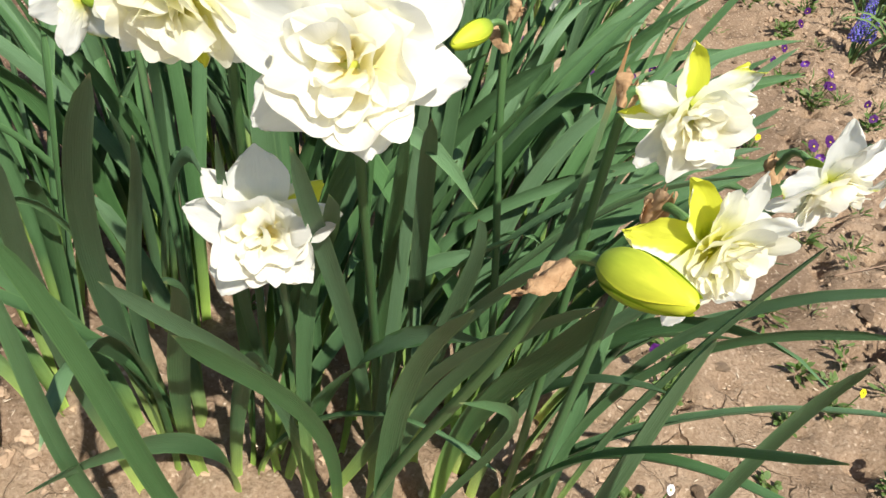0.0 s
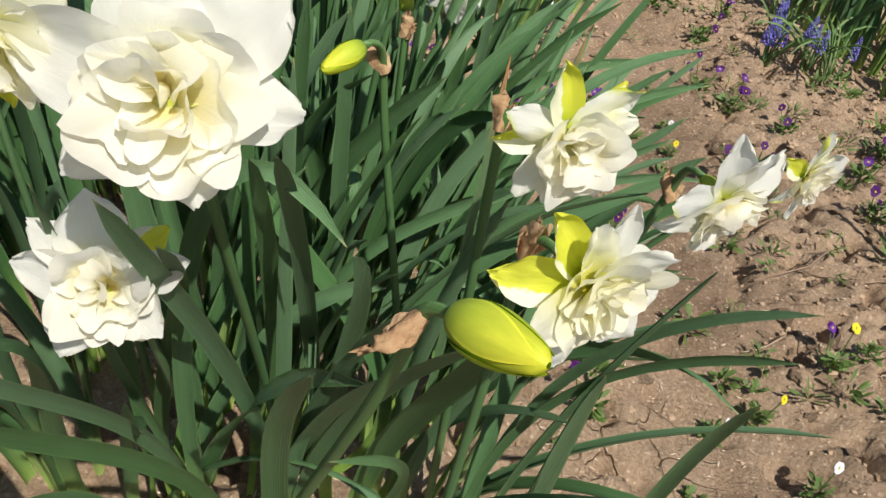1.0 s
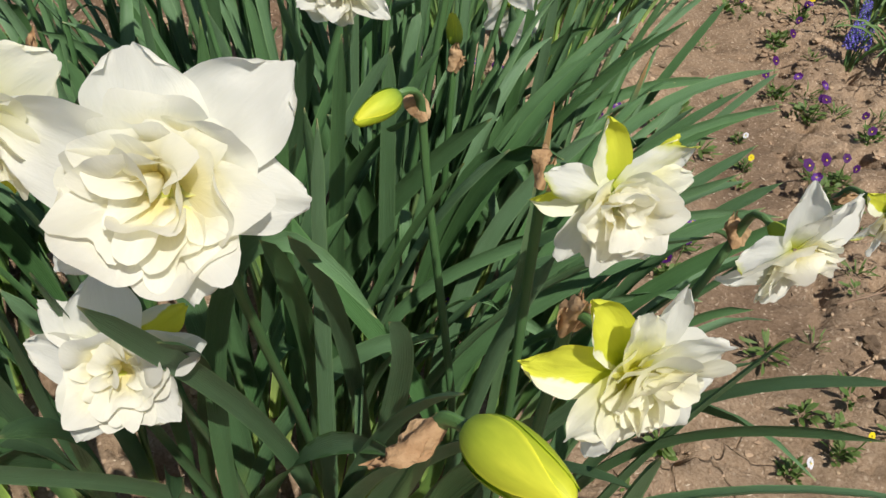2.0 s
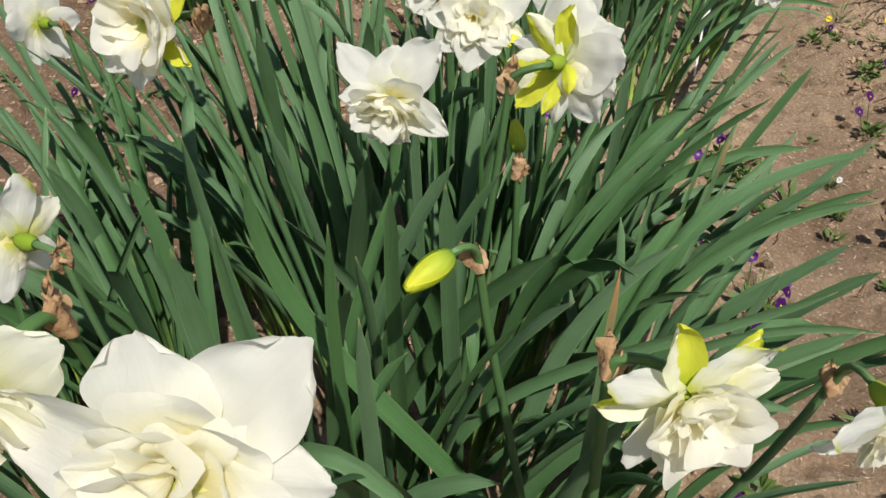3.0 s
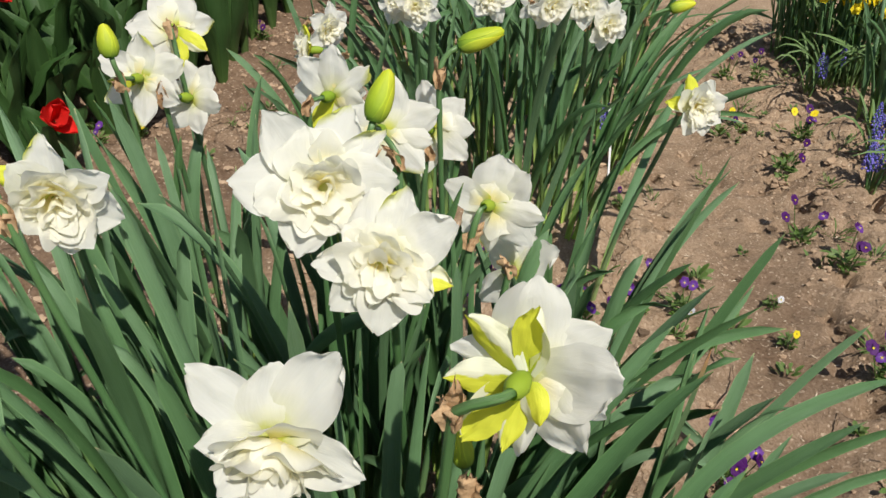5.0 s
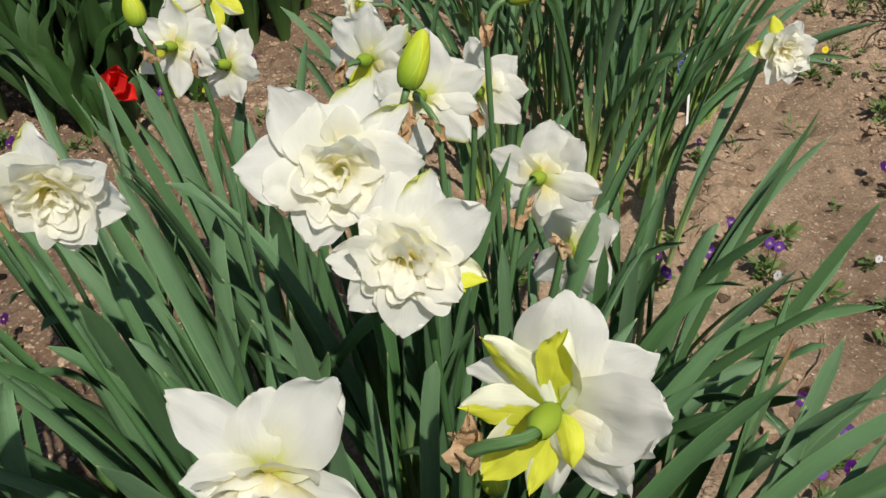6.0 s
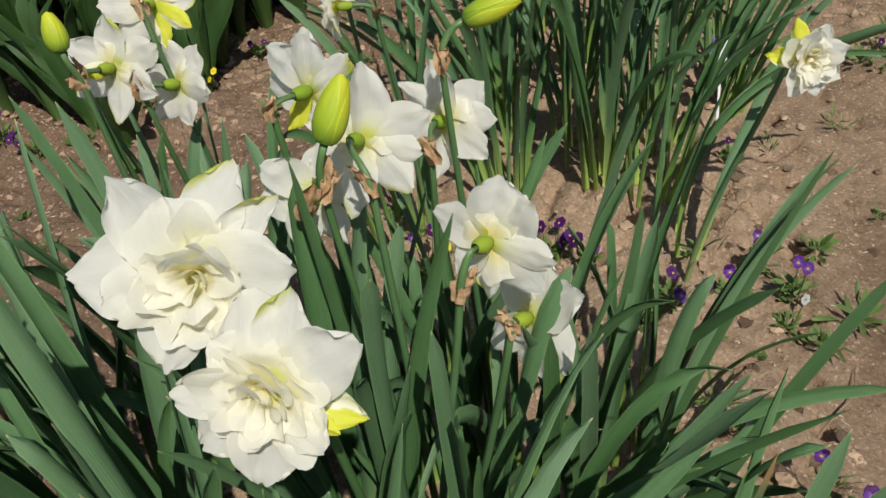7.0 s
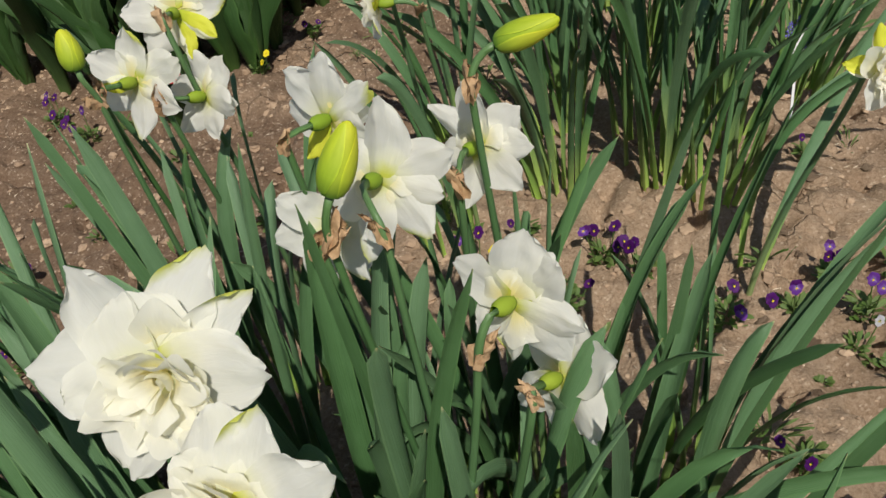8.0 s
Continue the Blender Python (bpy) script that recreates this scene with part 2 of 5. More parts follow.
def bezier(p, t):
    a, b, c, d = p
    s = 1 - t
    return a * s**3 + b * (3 * s * s * t) + c * (3 * s * t * t) + d * t**3


def blade(ctrl, width, face, twist=0.0, fold=0.25, rings=11, tip=0.3, thick=0.0011, foot=0.75, wave=0.0):
    """A strap leaf along a curve of four points; face: the way its upper side looks; twist: degrees from foot to tip; wave: of the margins."""
    verts, faces, uvs = [], [], []
    for i in range(rings + 1):
        t = i / rings
        c = bezier(ctrl, t)
        d = (bezier(ctrl, min(1.0, t + 0.02)) - bezier(ctrl, max(0.0, t - 0.02))).normalized()
        side = d.cross(face)
        if side.length < 1e-4:
            side = d.orthogonal()
        side = (Matrix.Rotation(radians(twist) * t, 3, d) @ side.normalized())
        up = side.cross(d).normalized()
        w = width * 0.5 * (foot + (1 - foot) * min(1.0, t * 2.5)) * (1 - 0.38 * max(0.0, (t - 0.5) / 0.5) ** 1.6)
        if t > 1 - tip:
            s = (t - (1 - tip)) / tip
            w *= max(0.05, math.sqrt(max(0.0, 1 - s**2.6)))
        sag = fold * w * (1.0 - 0.5 * t)
        th = thick * (1.6 - t)
        for lower in (0, 1):
            for u in (-1.0, -0.55, 0.0, 0.55, 1.0):
                dip = sag * (1 - u * u) + lower * th * (1 - u * u) + wave * abs(u) ** 2 * math.sin(17 * t + 2.2 * u + 40 * width)
                verts.append(c + side * (w * u) - up * dip)
                uvs.append((0.5 + 0.5 * u, t))
        if i:
            a, b = (i - 1) * 10, i * 10
            for j in range(4):
                faces += [(a + j, a + j + 1, b + j + 1, b + j), (b + j + 5, b + j + 6, a + j + 6, a + j + 5)]
    return verts, faces, uvs


def tube(points, radii, sides=7, squash=1.0):
    verts, faces, uvs = [], [], []
    n = len(points)
    for i, (p, r) in enumerate(zip(points, radii)):
        d = (points[min(n - 1, i + 1)] - points[max(0, i - 1)]).normalized()
        s = d.cross(Vector((0.3, 1, 0.2))).normalized()
        u = s.cross(d)
        for j in range(sides):
            a = 2 * math.pi * j / sides
            verts.append(p + s * (r * math.cos(a)) + u * (r * squash * math.sin(a)))
            uvs.append((j / sides, i / (n - 1)))
        if i:
            a, b = (i - 1) * sides, i * sides
            faces += [(a + j, a + (j + 1) % sides, b + (j + 1) % sides, b + j) for j in range(sides)]
    verts.append(points[-1] + (points[-1] - points[-2]).normalized() * radii[-1] * 0.4)
    uvs.append((0.5, 1.0))
    e = (n - 1) * sides
    faces += [(e + j, e + (j + 1) % sides, len(verts) - 1) for j in range(sides)]
    return verts, faces, uvs


def petal(length, width, seed, cup=0.25, curl=0.0, ruffle=0.0, point=0.12, waist=0.35, nu=8, nv=9, twist=0.0, edge=0.0):
    """A petal that grows along x from the origin with its face to z. cup lifts its edges, curl bends the tip up (minus: back)."""
    r = random.Random(seed)
    ph, ph2, lean = r.uniform(0, 6), r.uniform(0, 6), r.uniform(-0.12, 0.12)
    blunt = 0.20 if point > 0.1 else 0.42
    verts, faces, uvs = [], [], []
    for i in range(nv + 1):
        v = 1 - (1 - i / nv) ** 1.35
        shape = (waist + (1 - waist) * math.sin(min(1.0, v / 0.55) * math.pi / 2)) if v < 0.55 else blunt + (1 - blunt) * max(0.0, 1 - ((v - 0.55) / 0.45) ** 2.4) ** (0.5 + 1.4 * max(0.0, point))
        for j in range(nu + 1):
            u = 2 * j / nu - 1
            x = length * v * (1 - (0.09 if point > 0.1 else 0.16) * u * u)
            x += length * 0.02 * math.sin(5 * u + ph) * v * shape
            y = width * 0.5 * shape * u + lean * length * v * v
            z = cup * width * (u * u * 0.5 - 0.12) * shape + curl * length * v * v
            z += ruffle * length * (v * v) * (0.6 * math.sin(4.2 * u + ph) + 0.4 * math.sin(9 * u + ph2 + 2 * v)) * (0.35 + 0.65 * abs(u)) * (0.4 + 0.6 * shape)
            z += 0.045 * length * math.sin(2.6 * u + ph2) * v
            z += 0.018 * length * math.sin(7 * v + ph2) * (1 - u * u) + 0.02 * length * math.exp(-(u * 5) ** 2) * v
            z += min(1.0, length / 0.03) * (0.0011 * noise.noise((x * 130, y * 130, seed * 3.1)) + 0.0006 * noise.noise((x * 330, y * 330, seed * 1.7))) * min(1.0, 3 * v)
            x += 0.04 * length * noise.noise((u * 2.5, v * 2, seed * 5.3)) * v
            if edge:
                # uneven, slightly notched rim
                x += edge * length * noise.noise((u * 4.5, seed * 2.3, 0.4)) * v**3
                y *= 1 + edge * 1.4 * noise.noise((v * 5.0, seed * 3.7 + (9 if u > 0 else 0), 0.2)) * abs(u)
                z += edge * 0.7 * length * noise.noise((v * 6.0 + u, u * 2.0, seed * 1.3)) * v
            if twist:
                a = radians(twist) * v * v
                y, z = y * math.cos(a) - z * math.sin(a), y * math.sin(a) + z * math.cos(a)
            verts.append(Vector((x, y, z)))
            uvs.append((j / nu, v))
        if i:
            a, b = (i - 1) * (nu + 1), i * (nu + 1)
            faces += [(a + j, a + j + 1, b + j + 1, b + j) for j in range(nu)]
    return verts, faces, uvs


def petal_mesh(name, mat, *args, **kw):
    v, f, uv = petal(*args, **kw)
    return mesh_of(name, v, f, mat, uv)


def facing(way, spin=0.0):
    """The turn that brings z to way."""
    q = Vector(way).normalized().to_track_quat("Z", "Y").to_matrix().to_4x4()
    return q @ Matrix.Rotation(radians(spin), 4, "Z")

# ---- ground ----


def height(x, y):
    rough = 0.45 + 0.75 * min(1.0, abs(x - 0.58) / 0.16) + (0.5 if x > 0.6 else 0.25) * min(1.0, abs(x - 0.6) / 0.2)
    h = 0.010 * noise.noise((x * 2.3, y * 2.3, 0.0)) + rough * (0.012 * noise.noise((x * 8, y * 8, 3.0)) + 0.009 * abs(noise.noise((x * 19, y * 19, 7.0))) + 0.008 * abs(noise.noise((x * 41, y * 41, 1.0))) + 0.0045 * noise.noise((x * 70, y * 70, 2.0)))
    h -= rough * 0.016 * max(0.0, noise.noise((x * 24, y * 24, 5.0)) - 0.18) / 0.3
    h -= 0.028 * math.exp(-((x - 0.60) / 0.13) ** 2) * (0.7 + 0.3 * math.sin(y * 2.0))
    h += 0.02 * math.exp(-((x - 0.95) / 0.25) ** 2)
    h -= 0.02 * math.exp(-((x + 0.75) / 0.15) ** 2)
    # level ground outside the beds
    away = max(-1.1 - x, x - 1.25, 0.3 - y, y - 2.75, 0.0)
    return h * max(0.0, 1.0 - away / 0.15)


def ground_axis(lo, hi, step):
    inner = [lo + step * i for i in range(int((hi - lo) / step) + 1)]
    out, d = [], step
    a = lo
    while a > -150:
        d *= 1.45
        a -= d
        out.append(a)
    left = out[::-1]
    out, d, a = [], step, inner[-1]
    while a < 150:
        d *= 1.45
        a += d
        out.append(a)
    return left + inner + out


gx, gy = ground_axis(-1.1, 1.25, 0.0072), ground_axis(0.3, 2.75, 0.0072)
gv = [(x, y, height(x, y)) for y in gy for x in gx]
gf = [(j * len(gx) + i, j * len(gx) + i + 1, (j + 1) * len(gx) + i + 1, (j + 1) * len(gx) + i) for j in range(len(gy) - 1) for i in range(len(gx) - 1)]
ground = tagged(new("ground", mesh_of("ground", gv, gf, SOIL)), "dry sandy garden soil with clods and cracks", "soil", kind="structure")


def on_ground(x, y, up=0.0):
    return Vector((x, y, height(x, y) + up))

# ---- daffodil leaves ----


def leaf_curve(lean, out, length, bend, r):
    """Four points of a leaf that starts upright at the origin and leans out along a bearing (degrees)."""
    a = radians(lean)
    d = Vector((math.sin(a), math.cos(a), 0))
    up = Vector((0, 0, 1))
    side = Vector((d.y, -d.x, 0)) * r.gauss(0, 0.034)
    h = math.sqrt(max(0.02, length**2 - out**2))
    p1 = d * out * 0.12 + up * h * 0.36
    p2 = d * out * (0.45 + 0.25 * bend) + up * h * (0.74 + 0.28 * bend) + side
    p3 = d * out * (1 + 0.15 * bend) + up * h * (1 - 0.45 * bend) + side * 2
    return Vector((0, 0, -0.01)), p1, p2, p3


def leaf_plant(place, count, splay, length, push=(0, 0), label="blue-green strap-leaved daffodil plant in sandy soil", mat=None, width=0.0152, spread=0.035, bend=0.08, seed=0, rings=13, group="daffodil leaf plants"):
    r = random.Random(seed)
    root = thing("daffodil_plant", on_ground(*place), label, "plant", group)
    for k in range(count):
        lean = 360 * (k + r.uniform(-0.4, 0.4)) / count
        out = splay * r.uniform(0.25, 1.0)
        ln = length * r.uniform(0.72, 1.06)
        v = Vector((math.sin(radians(lean)) * out + push[0] * r.uniform(0.5, 1.3), math.cos(radians(lean)) * out + push[1] * r.uniform(0.5, 1.3), 0))
        bd = r.uniform(0.4, 0.9) if r.random() < 0.09 else min(0.5, max(0.0, r.gauss(bend + 0.04, 0.16)))
        ctrl = leaf_curve(math.degrees(math.atan2(v.x, v.y)), min(v.length, ln * 0.9), ln, bd, r)
        off = Vector((math.sin(radians(lean)), math.cos(radians(lean)), 0)) * spread * math.sqrt(r.random())
        ctrl = [c + off for c in ctrl]
        face = Vector((r.uniform(-1, 1), r.uniform(-1, 0.4), 0)).normalized() * 0.9 - v.normalized() * 0.7
        vv, ff, uu = blade(ctrl, width * r.uniform(0.6, 1.15), face, r.gauss(0, 80), r.uniform(0.4, 1.0), rings, r.uniform(0.05, 0.13))
        part("leaf", mesh_of("leaf", vv, ff, mat or LEAF, uu), root)
    return root


# the near row, plant by plant: foot, leaves, splay, length, push to the side and onwards
seed = 100
for x, y, n, ln, px, py in [
    (-0.26, 0.52, 9, 0.42, -0.08, -0.03), (-0.14, 0.58, 11, 0.45, -0.07, -0.08), (-0.03, 0.57, 11, 0.47, -0.04, -0.10), (0.06, 0.55, 11, 0.47, 0.0, -0.11),
    (0.05, 0.70, 13, 0.47, -0.02, -0.05), (0.14, 0.66, 14, 0.48, 0.03, -0.08), (0.27, 0.60, 11, 0.46, 0.05, -0.04), (0.24, 0.71, 12, 0.45, 0.05, -0.01),
    (0.33, 0.50, 3, 0.42, 0.04, -0.02), (-0.18, 0.46, 5, 0.43, -0.10, -0.02),
]:
    seed += 1
    leaf_plant((x, y), round(n * (0.6 if y < 0.62 else 0.85)), 0.11, ln * (0.9 if y < 0.62 else 1.0), (px + (0.09 if x > 0.0 else 0.0), py), seed=seed, width=0.0165 if x < 0.1 else 0.0150)
for x, y, n, ln, px, py in [
    (-0.10, 0.72, 14, 0.47, -0.10, -0.02), (-0.22, 0.68, 12, 0.46, -0.13, 0.0), (-0.30, 0.80, 9, 0.44, -0.14, 0.0), (-0.19, 0.84, 13, 0.46, -0.13, 0.0),
    (0.15, 0.82, 16, 0.47, 0.02, 0.0), (0.29, 0.83, 9, 0.40, 0.05, 0.0), (0.02, 0.86, 15, 0.47, -0.06, 0.0), (-0.08, 0.95, 14, 0.47, -0.11, 0.0),
    (0.20, 0.97, 16, 0.44, 0.03, 0.0), (0.30, 0.97, 9, 0.38, 0.05, 0.0), (0.08, 1.02, 15, 0.47, -0.02, 0.0), (-0.28, 0.93, 8, 0.42, -0.12, 0.0), (-0.22, 1.09, 6, 0.40, -0.09, 0.0), (0.31, 0.74, 7, 0.40, 0.10, 0.02), (0.32, 0.90, 6, 0.37, 0.10, 0.03),
]:
    seed += 1
    leaf_plant((x, y), round(n * (1.25 if x < 0.27 else 0.9)), 0.12, ln, (px + (0.04 if 0.1 < x < 0.27 else 0.0), py), seed=seed, width=0.0168 if x < 0.12 else 0.0148)
for x, y, n, ln, px, py in [
    (-0.05, 1.10, 12, 0.46, -0.08, 0.02), (0.26, 1.10, 11, 0.37, 0.05, 0.0), (0.16, 1.15, 14, 0.40, 0.02, 0.0), (0.09, 1.17, 9, 0.34, 0.0, -0.02), (0.13, 1.05, 8, 0.32, 0.02, 0.0), (0.03, 1.20, 10, 0.41, -0.03, 0.02),
    (-0.17, 1.18, 9, 0.43, -0.06, 0.02), (0.29, 1.24, 10, 0.37, 0.06, 0.0), (-0.15, 1.30, 7, 0.42, -0.04, 0.03), (0.11, 1.28, 6, 0.36, 0.0, 0.0), (-0.18, 1.02, 11, 0.45, -0.12, 0.0),
]:
    seed += 1
    leaf_plant((x, y), round(n * 1.05), 0.11, ln, (px, py), seed=seed, width=0.0156 if x < 0.1 else 0.0142)


def long_leaf(root, foot, shoulder, tip, width=0.0165, twist=0.0, face=(0, -1, 0.4), fold=0.35, mat=None, straight=0.0):
    """One leaf whose course is known: up from its foot, over the shoulder, to the tip."""
    o = Vector(root.location)
    f, s, t = on_ground(*foot, -0.01), Vector(shoulder), Vector(tip)
    if straight:
        s = s.lerp(f.lerp(t, 0.66), straight)
    ctrl = [f - o, f + Vector((0, 0, 0.5 * s.z)) + Vector((s.x - f.x, s.y - f.y, 0)) * 0.25 - o, s - o, t - o]
    v, fc, uv = blade(ctrl, width * 0.72, Vector(face), twist, fold, 16, 0.10, foot=0.62)
    part("leaf", mesh_of("leaf", v, fc, mat or LEAF, uv), root)


def strap(root, foot, rise, over, tip, width, twist=0.0, mat=None):
    """One leaf whose course is known: from its foot by way of two guide points to its tip."""
    o = Vector(root.location)
    ctrl = [on_ground(*foot, -0.01) - o, Vector(rise) - o, Vector(over) - o, Vector(tip) - o]
    v, f, uv = blade(ctrl, width, Vector((0.25, -0.75, 0.6)), twist, 0.62, 20, 0.16, foot=0.6)
    part("leaf", mesh_of("leaf", v, f, mat or LEAF, uv), root)


front = thing("daffodil_plant", on_ground(0.15, 0.52), "large daffodil plant with long arching blue-green leaves", "plant", "daffodil leaf plants")
strap(front, (0.190, 0.520), (0.159, 0.496, 0.212), (0.223, 0.432, 0.393), (0.260, 0.351, 0.488), 0.0114, 20)
strap(front, (0.200, 0.460), (0.187, 0.439, 0.220), (0.191, 0.355, 0.398), (0.226, 0.286, 0.505), 0.0146, 10)
strap(front, (0.180, 0.520), (0.178, 0.508, 0.198), (0.239, 0.436, 0.356), (0.280, 0.370, 0.450), 0.0132, 10)
strap(front, (0.130, 0.540), (0.190, 0.524, 0.167), (0.193, 0.440, 0.301), (0.245, 0.393, 0.400), 0.0166, 25)
strap(front, (0.230, 0.550), (0.219, 0.549, 0.187), (0.286, 0.464, 0.312), (0.294, 0.423, 0.410), 0.0207, -20)
strap(front, (0.150, 0.470), (0.172, 0.470, 0.232), (0.134, 0.329, 0.385), (0.135, 0.246, 0.500), 0.0099, 30)
strap(front, (0.120, 0.520), (0.100, 0.505, 0.219), (0.099, 0.371, 0.354), (0.084, 0.290, 0.470), 0.0101, 20)
strap(front, (0.120, 0.550), (0.061, 0.504, 0.219), (0.091, 0.409, 0.384), (0.108, 0.346, 0.510), 0.0075, -25)
strap(front, (0.170, 0.560), (0.148, 0.530, 0.238), (0.142, 0.400, 0.412), (0.152, 0.306, 0.540), 0.0117, 20)
strap(front, (0.080, 0.550), (0.053, 0.515, 0.222), (0.150, 0.433, 0.400), (0.161, 0.329, 0.507), 0.0111, -20)
strap(front, (0.160, 0.600), (0.148, 0.570, 0.224), (0.167, 0.474, 0.412), (0.180, 0.374, 0.520), 0.0131, 30)
strap(front, (0.190, 0.620), (0.173, 0.587, 0.224), (0.180, 0.483, 0.417), (0.190, 0.374, 0.524), 0.0117, -30)
strap(front, (0.140, 0.500), (0.102, 0.453, 0.247), (0.122, 0.408, 0.598), (0.215, 0.416, 0.455), 0.0112, 10)
strap(front, (0.200, 0.600), (0.179, 0.582, 0.186), (0.230, 0.512, 0.340), (0.216, 0.442, 0.430), 0.0184, 20)
strap(front, (0.220, 0.500), (0.208, 0.465, 0.157), (0.313, 0.419, 0.339), (0.229, 0.334, 0.405), 0.0076, 0)
strap(front, (0.170, 0.620), (0.372, 0.593, 0.221), (0.057, 0.581, 0.327), (0.080, 0.560, 0.512), 0.0150, 25)
strap(front, (0.085, 0.600), (0.127, 0.580, 0.158), (0.060, 0.560, 0.323), (0.068, 0.540, 0.490), 0.0115, -20)
strap(front, (0.080, 0.580), (0.111, 0.557, 0.160), (0.057, 0.533, 0.328), (0.062, 0.510, 0.497), 0.0180, 10)
strap(front, (0.130, 0.580), (0.148, 0.560, 0.165), (0.124, 0.540, 0.343), (0.140, 0.520, 0.519), 0.0090, 15)
left = thing("daffodil_plant", on_ground(0.02, 0.52), "daffodil plant with broad leaves leaning outward over bare soil", "plant", "daffodil leaf plants")
strap(left, (0.120, 0.440), (0.055, 0.349, 0.195), (0.078, 0.316, 0.374), (0.052, 0.273, 0.500), 0.0129, 10)
strap(left, (0.060, 0.440), (-0.004, 0.352, 0.182), (0.032, 0.317, 0.326), (0.023, 0.302, 0.450), 0.0125, -10)
strap(left, (-0.030, 0.560), (-0.058, 0.510, 0.231), (-0.009, 0.406, 0.407), (0.061, 0.338, 0.530), 0.0165, 30)
strap(left, (0.015, 0.530), (-0.006, 0.484, 0.184), (0.066, 0.427, 0.352), (0.091, 0.328, 0.440), 0.0184, -40)
strap(left, (-0.030, 0.500), (-0.058, 0.453, 0.217), (-0.013, 0.370, 0.381), (0.028, 0.317, 0.500), 0.0137, 20)
strap(left, (-0.010, 0.570), (-0.061, 0.509, 0.209), (0.026, 0.444, 0.381), (0.064, 0.360, 0.490), 0.0126, -30)
side = thing("daffodil_plant", on_ground(0.31, 0.54), "daffodil plant with leaves arching over the furrow", "plant", "daffodil leaf plants")
strap(side, (0.330, 0.500), (0.357, 0.478, 0.183), (0.344, 0.433, 0.337), (0.343, 0.392, 0.430), 0.0201, 15)
strap(side, (0.280, 0.470), (0.254, 0.476, 0.232), (0.330, 0.354, 0.392), (0.357, 0.268, 0.495), 0.0106, 35)
strap(side, (0.370, 0.470), (0.401, 0.431, 0.202), (0.380, 0.388, 0.381), (0.383, 0.333, 0.485), 0.0113, -30)
strap(side, (0.320, 0.520), (0.294, 0.547, 0.215), (0.358, 0.495, 0.359), (0.442, 0.427, 0.430), 0.0099, 20)
strap(side, (0.320, 0.560), (0.317, 0.570, 0.211), (0.369, 0.523, 0.369), (0.453, 0.452, 0.443), 0.0086, -30)
strap(side, (0.330, 0.560), (0.342, 0.542, 0.199), (0.376, 0.482, 0.366), (0.388, 0.436, 0.468), 0.0091, 20)
strap(side, (0.300, 0.700), (0.229, 0.730, 0.179), (0.305, 0.802, 0.361), (0.460, 0.816, 0.395), 0.0109, 20)
strap(side, (0.300, 0.740), (0.253, 0.777, 0.203), (0.294, 0.857, 0.364), (0.465, 0.885, 0.400), 0.0129, -30)
strap(side, (0.200, 0.660), (0.077, 0.671, 0.272), (0.282, 0.672, 0.308), (0.411, 0.676, 0.410), 0.0120, 30)
strap(side, (0.240, 0.640), (0.172, 0.648, 0.196), (0.300, 0.652, 0.309), (0.427, 0.655, 0.399), 0.0140, -20)
strap(side, (0.250, 0.700), (0.199, 0.696, 0.125), (0.281, 0.690, 0.372), (0.452, 0.690, 0.372), 0.0100, 30)
strap(side, (0.220, 0.680), (0.220, 0.686, 0.116), (0.206, 0.695, 0.307), (0.313, 0.700, 0.411), 0.0170, 10)
inner = thing("daffodil_plant", on_ground(0.15, 0.68), "tall upright daffodil leaves in the thick of the row", "plant", "daffodil leaf plants")
long_leaf(inner, (0.06, 0.66), (0.042, 0.585, 0.40), (0.039, 0.574, 0.520), 0.018, 60, (0.5, -0.8, 0.2))
long_leaf(inner, (0.14, 0.66), (0.150, 0.580, 0.38), (0.157, 0.564, 0.514), 0.017, -20, (0.1, -0.9, 0.3))
long_leaf(inner, (0.17, 0.72), (0.172, 0.640, 0.36), (0.173, 0.618, 0.486), 0.018, 15, (0.2, -0.9, 0.3))
long_leaf(inner, (0.17, 0.54), (0.172, 0.475, 0.38), (0.176, 0.456, 0.524), 0.017, 30, (0.5, -0.8, 0.2))
long_leaf(inner, (0.27, 0.62), (0.274, 0.545, 0.37), (0.274, 0.528, 0.514), 0.011, 30, (0.3, -0.9, 0.2), mat=WITHERED)
long_leaf(inner, (0.10, 0.86), (0.105, 0.800, 0.37), (0.106, 0.780, 0.512), 0.018, 20, (0.2, -0.9, 0.3))
edge = thing("daffodil_plant", on_ground(0.31, 0.97), "daffodil plant whose long leaves sprawl over the furrow", "plant", "daffodil leaf plants")
long_leaf(edge, (0.33, 0.98), (0.410, 1.000, 0.40), (0.502, 1.018, 0.342), 0.014, 40, (0, -0.5, 0.9), straight=0.7)
long_leaf(edge, (0.33, 0.99), (0.355, 0.950, 0.30), (0.362, 0.946, 0.366), 0.010, 20, (0.2, -0.9, 0.3), mat=WITHERED, straight=0.7)
long_leaf(edge, (0.30, 1.16), (0.350, 1.170, 0.33), (0.411, 1.174, 0.410), 0.015, 30, (0.3, -0.7, 0.5), straight=0.7)
strap(edge, (0.290, 1.100), (0.308, 1.171, 0.109), (0.351, 1.248, 0.237), (0.459, 1.298, 0.320), 0.0135, 20)
strap(edge, (0.300, 1.000), (0.286, 1.099, 0.104), (0.405, 1.148, 0.160), (0.473, 1.218, 0.240), 0.0130, 15)
strap(edge, (0.280, 0.980), (0.182, 1.022, 0.156), (0.316, 1.057, 0.290), (0.455, 1.060, 0.303), 0.0150, 15)
long_leaf(edge, (0.31, 1.06), (0.370, 1.075, 0.34), (0.442, 1.082, 0.385), 0.016, -20, (0.3, -0.7, 0.6), straight=0.7)
